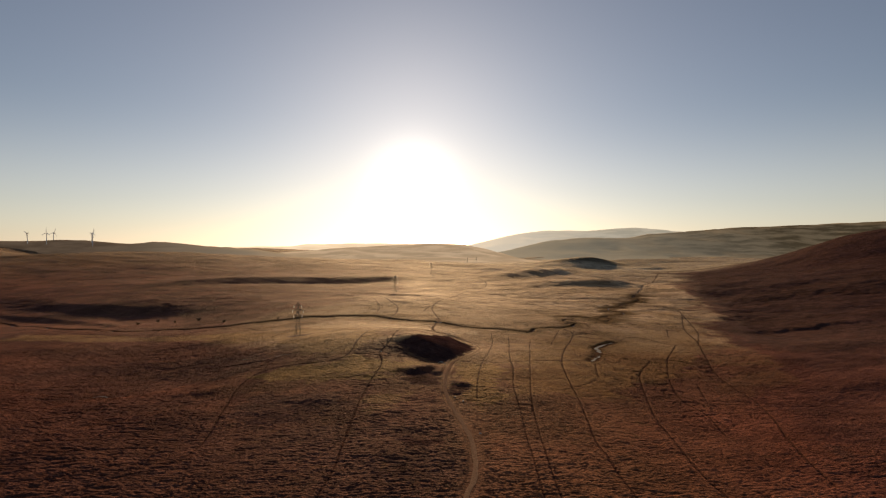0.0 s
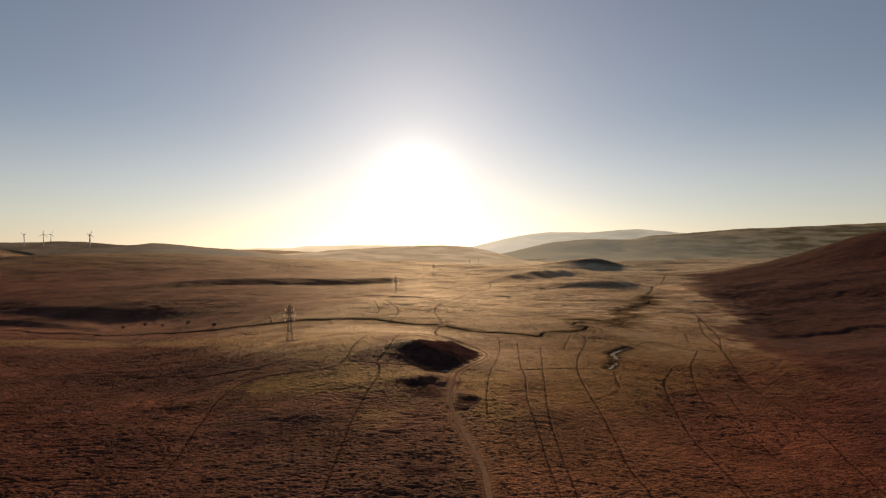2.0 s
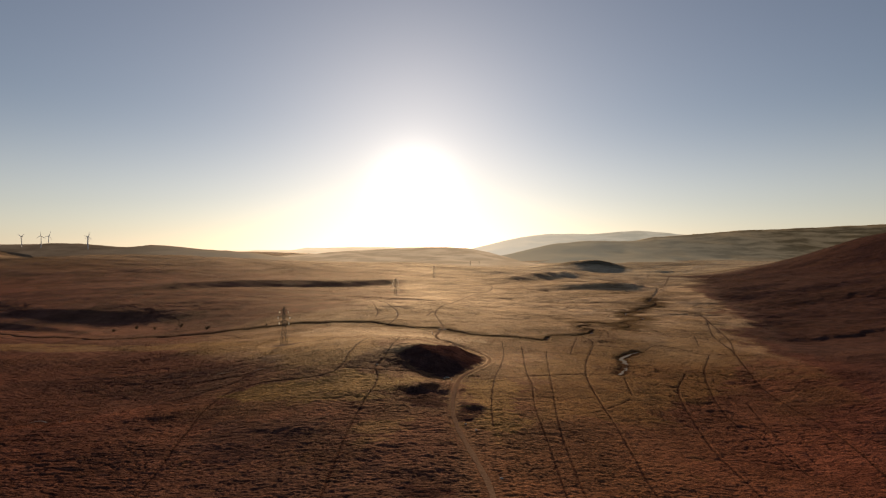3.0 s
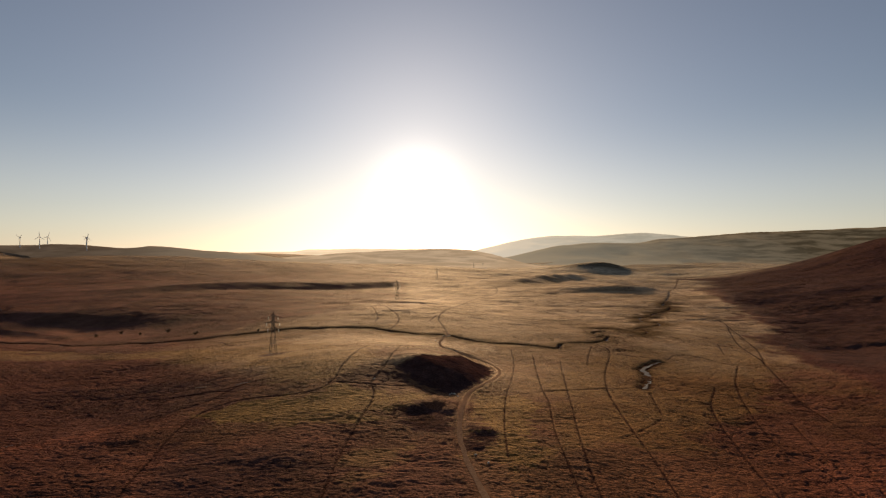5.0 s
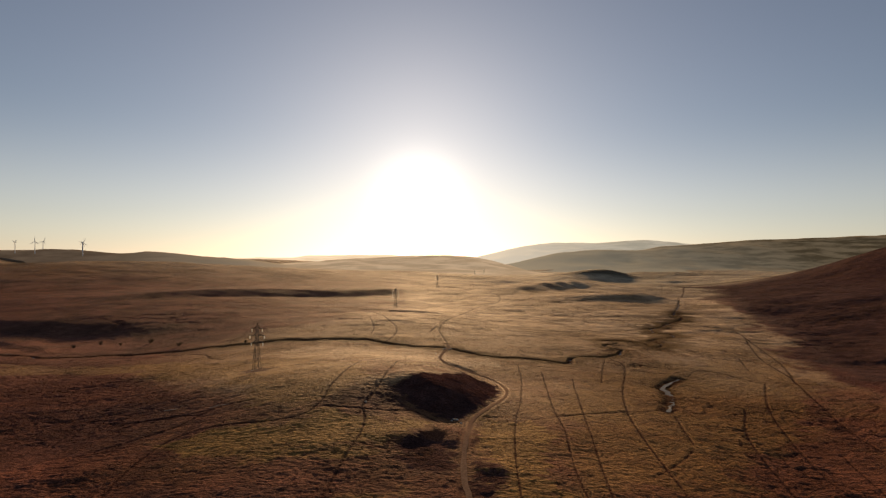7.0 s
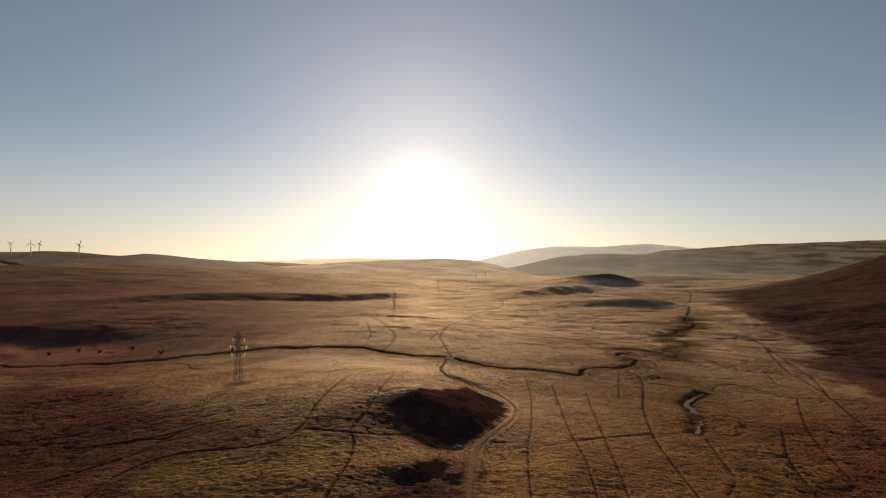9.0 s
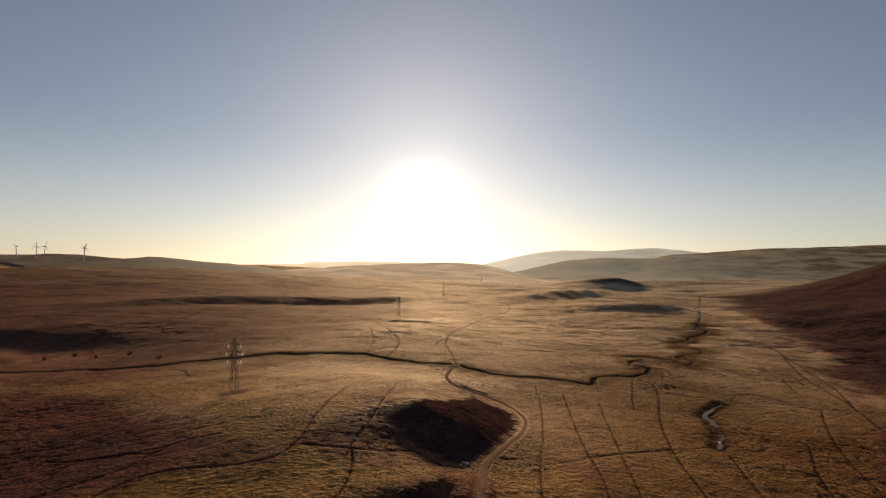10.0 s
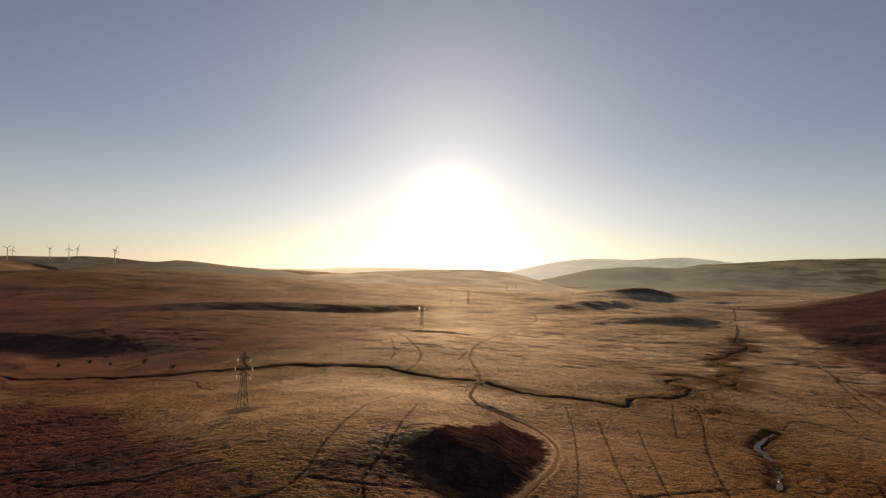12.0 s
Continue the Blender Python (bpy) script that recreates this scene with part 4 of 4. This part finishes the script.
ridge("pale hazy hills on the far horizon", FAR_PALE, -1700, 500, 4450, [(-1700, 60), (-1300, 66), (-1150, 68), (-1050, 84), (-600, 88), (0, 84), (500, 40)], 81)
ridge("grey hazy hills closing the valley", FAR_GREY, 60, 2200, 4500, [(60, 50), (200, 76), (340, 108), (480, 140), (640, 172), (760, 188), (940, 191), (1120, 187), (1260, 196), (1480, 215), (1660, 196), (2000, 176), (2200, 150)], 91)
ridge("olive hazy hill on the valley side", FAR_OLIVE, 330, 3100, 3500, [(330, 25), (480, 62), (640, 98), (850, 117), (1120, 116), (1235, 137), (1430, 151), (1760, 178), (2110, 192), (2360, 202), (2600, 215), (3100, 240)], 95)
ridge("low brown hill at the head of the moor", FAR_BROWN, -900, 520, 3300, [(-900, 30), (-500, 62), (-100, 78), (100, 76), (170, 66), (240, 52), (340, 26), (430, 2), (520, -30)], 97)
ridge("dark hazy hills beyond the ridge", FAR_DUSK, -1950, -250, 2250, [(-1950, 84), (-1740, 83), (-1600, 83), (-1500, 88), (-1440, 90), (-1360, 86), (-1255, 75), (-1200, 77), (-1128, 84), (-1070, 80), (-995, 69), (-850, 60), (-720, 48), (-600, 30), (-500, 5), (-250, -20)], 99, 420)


# ---- thorn bushes by the stream ----
def build_bush(seed, high):
    rng = random.Random(seed)
    bush = tagged(new("thorn_bush"), "small dark leafless thorn bush beside the stream", "bush", "bushes along the stream")
    bm = bmesh.new()
    tips = []
    for k in range(5):
        a = 6.283 * k / 5 + rng.random()
        p = Vector((0.1 * math.cos(a), 0.1 * math.sin(a), -0.2))
        d = Vector((0.45 * math.cos(a), 0.45 * math.sin(a), 1)).normalized()
        w = 0.12
        for s in range(4):
            q = p + d * (high * 0.2)
            beam(bm, p, q, w, w * 0.7)
            tips.append((q.copy(), d.copy()))
            d = (d + Vector((rng.uniform(-.5, .5), rng.uniform(-.5, .5), rng.uniform(-.1, .3)))).normalized()
            p, w = q, w * 0.7
    part("stem", bm, TWIG, bush)
    bm = bmesh.new()
    for q, d in tips:
        for k in range(34):
            e = (d * 0.4 + Vector((rng.gauss(0, 1), rng.gauss(0, 1), rng.gauss(0.2, 0.8)))).normalized()
            start = q + Vector((rng.gauss(0, .25), rng.gauss(0, .25), rng.gauss(0, .25)))
            end = start + e * rng.uniform(0.3, 0.9) * high * 0.28
            side = e.orthogonal().normalized() * 0.035
            bm.faces.new([bm.verts.new(start - side), bm.verts.new(start + side), bm.verts.new(end)])
    tagged(part("twigs", bm, TWIG, bush), kind="stuff")
    return bush


for k, (x, y, high) in enumerate([(-274, 551, 3.4), (-235, 551, 4.0), (-203, 530, 3.8), (-287, 538, 3.0), (-255, 545, 2.4), (-150, 520, 2.0)]):
    bush = build_bush(k, high)
    bush.location = (x, y, floor_at(x, y) - 0.05)

# ---- where the track crosses the stream ----
def build_culvert():
    """A low stone-faced crossing with a pipe through it."""
    thing = tagged(new("culvert"), "low stone culvert carrying the track over the stream", "bridge")
    for s in (1, -1):
        bm = bmesh.new()
        # face wall with a round opening, built as a ring of blocks about the pipe
        for k in range(10):
            a = math.pi * (k + 0.5) / 10
            m = Matrix.Translation((1.0 * math.cos(a), s * 2.0, -1.3 + 1.0 * math.sin(a))) @ pose(0, 0, 0, 0, -math.degrees(a), 0)
            bmesh.ops.create_cube(bm, size=1.0, matrix=m @ Matrix.Diagonal((0.45, 0.5, 0.34, 1)))
        for u in (-1.9, 1.9):
            bmesh.ops.create_cube(bm, size=1.0, matrix=Matrix.Translation((u, s * 2.0, -0.9)) @ Matrix.Diagonal((1.3, 0.5, 1.9, 1)))
        bmesh.ops.create_cube(bm, size=1.0, matrix=Matrix.Translation((0, s * 2.0, 0.05)) @ Matrix.Diagonal((5.2, 0.6, 0.35, 1)))
        bmesh.ops.bevel(bm, geom=bm.edges[:], offset=0.05, segments=1, affect="EDGES")
        part("head_wall", bm, ROCK, thing)
    bm = bmesh.new()
    lathe(bm, [(0.8, -2.3), (0.8, 2.3), (0.72, 2.3), (0.72, -2.2)], 16, pose(0, 0, -1.3, 90))
    part("pipe", bm, STEEL, thing)
    return thing


culvert = build_culvert()
culvert.matrix_basis = pose(-4.2, 487.2, float(land(np.array(-4.2), np.array(487.2))) + 0.05, 0, 0, 65)


def build_post(high=1.6):
    thing = tagged(new("marker_post"), "short pale wooden marker post beside the track", "post", "marker posts by the track")
    bm = bmesh.new()
    beam(bm, (0, 0, -0.4), (0, 0, high), 0.18, 0.16)
    bmesh.ops.bevel(bm, geom=bm.edges[:], offset=0.02, segments=1, affect="EDGES")
    part("shaft", bm, ROCK, thing)
    bm = bmesh.new()
    lathe(bm, [(0.14, high - 0.45), (0.15, high - 0.4), (0.15, high - 0.05), (0.1, high + 0.02)], 10)
    part("band", bm, PORCELAIN, thing, "white reflecting band")
    return thing


post = build_post()
for k, (x, y) in enumerate([(-8.7 - 2.6, 464), (-9.5, 457), (-44, 540)]):
    m = pose(x, y, floor_at(x, y), 0, 3 - 2 * k, 20 * k)
    if k == 0:
        post.matrix_basis = m
    else:
        copy_thing(post, m)

# ---- pale stones beside the track ----
def build_stone(seed, long):
    rng = random.Random(seed)
    bm = bmesh.new()
    bmesh.ops.create_icosphere(bm, subdivisions=3, radius=0.5)
    for v in bm.verts:
        lump = 1 + 0.35 * (noise.noise(v.co * 2.2 + Vector((seed, 0, 0)))) + 0.12 * noise.noise(v.co * 6.0)
        v.co = Vector((v.co.x * long * lump, v.co.y * long * 0.7 * lump, v.co.z * long * 0.6 * lump))
        v.co.z = max(v.co.z, -0.18 * long)
    for f in bm.faces:
        f.smooth = rng.random() < 0.6
    return tagged(part("stone", bm, PALE_STONE), "pale weathered boulder lying beside the gravel track", "boulder", "stones beside the track")


for k, (x, y, long, turn) in enumerate([(-0.6, 319.5, 1.4, 20), (-2.4, 318.6, 1.0, 70), (1.0, 316.8, 1.0, 130), (-1.6, 320.6, 0.9, 10), (-35.2, 326, 1.2, 50), (8.6, 244.5, 1.0, 80), (5.2, 251, 0.8, 15), (13.4, 205, 1.1, 140)]):
    stone = build_stone(k + 3, long)
    stone.matrix_basis = pose(x, y, floor_at(x, y) + 0.08 * long, 0, 0, turn)

# ---- tussocks of dry grass ----
def build_tufts(count=62000):
    """Low ragged cones of dead grass, thinning out with distance."""
    rng = np.random.default_rng(5)
    y = 135 + 390 * rng.random(count * 3) ** 1.25
    x = (rng.random(count * 3) - 0.5) * 2 * (60 + 0.62 * y)
    clump = 0.55 * hash_noise(x / 17, y / 12, 71) + 0.45 * hash_noise(x / 5, y / 4, 72)
    road_d, _ = near_line(x, y, ROAD, 4)
    water_d, _ = near_line(x, y, np.vstack([STREAM, STREAM_UPPER]), 5)
    pool_d, _ = near_line(x, y, POOL, 6)
    keep = (rng.random(len(x)) < 0.25 + 1.1 * (clump - 0.3)) & (road_d > 2.2) & (water_d > 3) & (pool_d > 3.5)
    for width, points in RUTS:
        rut_d, _ = near_line(x, y, curve(points, 4.0), width)
        keep &= rut_d > width * 0.8
    x, y = x[keep][:count], y[keep][:count]
    n = len(x)
    z, cover = relief(x, y, np.full(n, 0.6))
    bare = cover["ling_shade"] < 0.4 + 0.3 * rng.random(n)
    x, y, z = x[bare], y[bare], z[bare]
    cover = {key: value[bare] for key, value in cover.items()}
    n = len(x)
    size = (0.2 + 0.3 * rng.random(n) ** 2) * (0.95 + y / 1800)
    tall = size * (0.16 + 0.18 * rng.random(n))
    k = 6
    ang = 2 * np.pi * (np.arange(k)[None] + rng.random((n, 1)) + 0.5 * (rng.random((n, k)) - 0.5)) / k
    rad = size[:, None] * (0.6 + 0.7 * rng.random((n, k)))
    ring = np.stack([x[:, None] + rad * np.cos(ang), y[:, None] + rad * 0.8 * np.sin(ang), np.repeat((z - 0.06)[:, None], k, 1)], -1)
    top = np.stack([x + 0.4 * size * (rng.random(n) - 0.5), y + 0.4 * size * (rng.random(n) - 0.5), z + tall], -1)
    verts = np.concatenate([ring, top[:, None]], 1).reshape(-1, 3)
    base = (np.arange(n) * (k + 1))[:, None]
    i = np.arange(k)[None]
    tris = np.stack([base + i, base + (i + 1) % k, np.repeat(base + k, k, 1)], -1).reshape(-1, 3)
    me = bpy.data.meshes.new("grass_tussocks")
    me.vertices.add(len(verts))
    me.vertices.foreach_set("co", verts.ravel())
    me.loops.add(tris.size)
    me.loops.foreach_set("vertex_index", tris.ravel().astype(np.int32))
    me.polygons.add(len(tris))
    me.polygons.foreach_set("loop_start", (np.arange(len(tris)) * 3).astype(np.int32))
    me.attributes.new("ling_shade", "FLOAT", "POINT").data.foreach_set("value", np.repeat(cover["ling_shade"], k + 1).astype(np.float32))
    me.attributes.new("heather", "FLOAT", "POINT").data.foreach_set("value", np.repeat(cover["heather"], k + 1).astype(np.float32))
    me.update(calc_edges=True)
    me.validate()
    me.materials.append(STRAW)
    return tagged(new("grass_tussocks", me), "tussocks of dead straw-coloured moor grass", "grass", kind="stuff")


build_tufts()
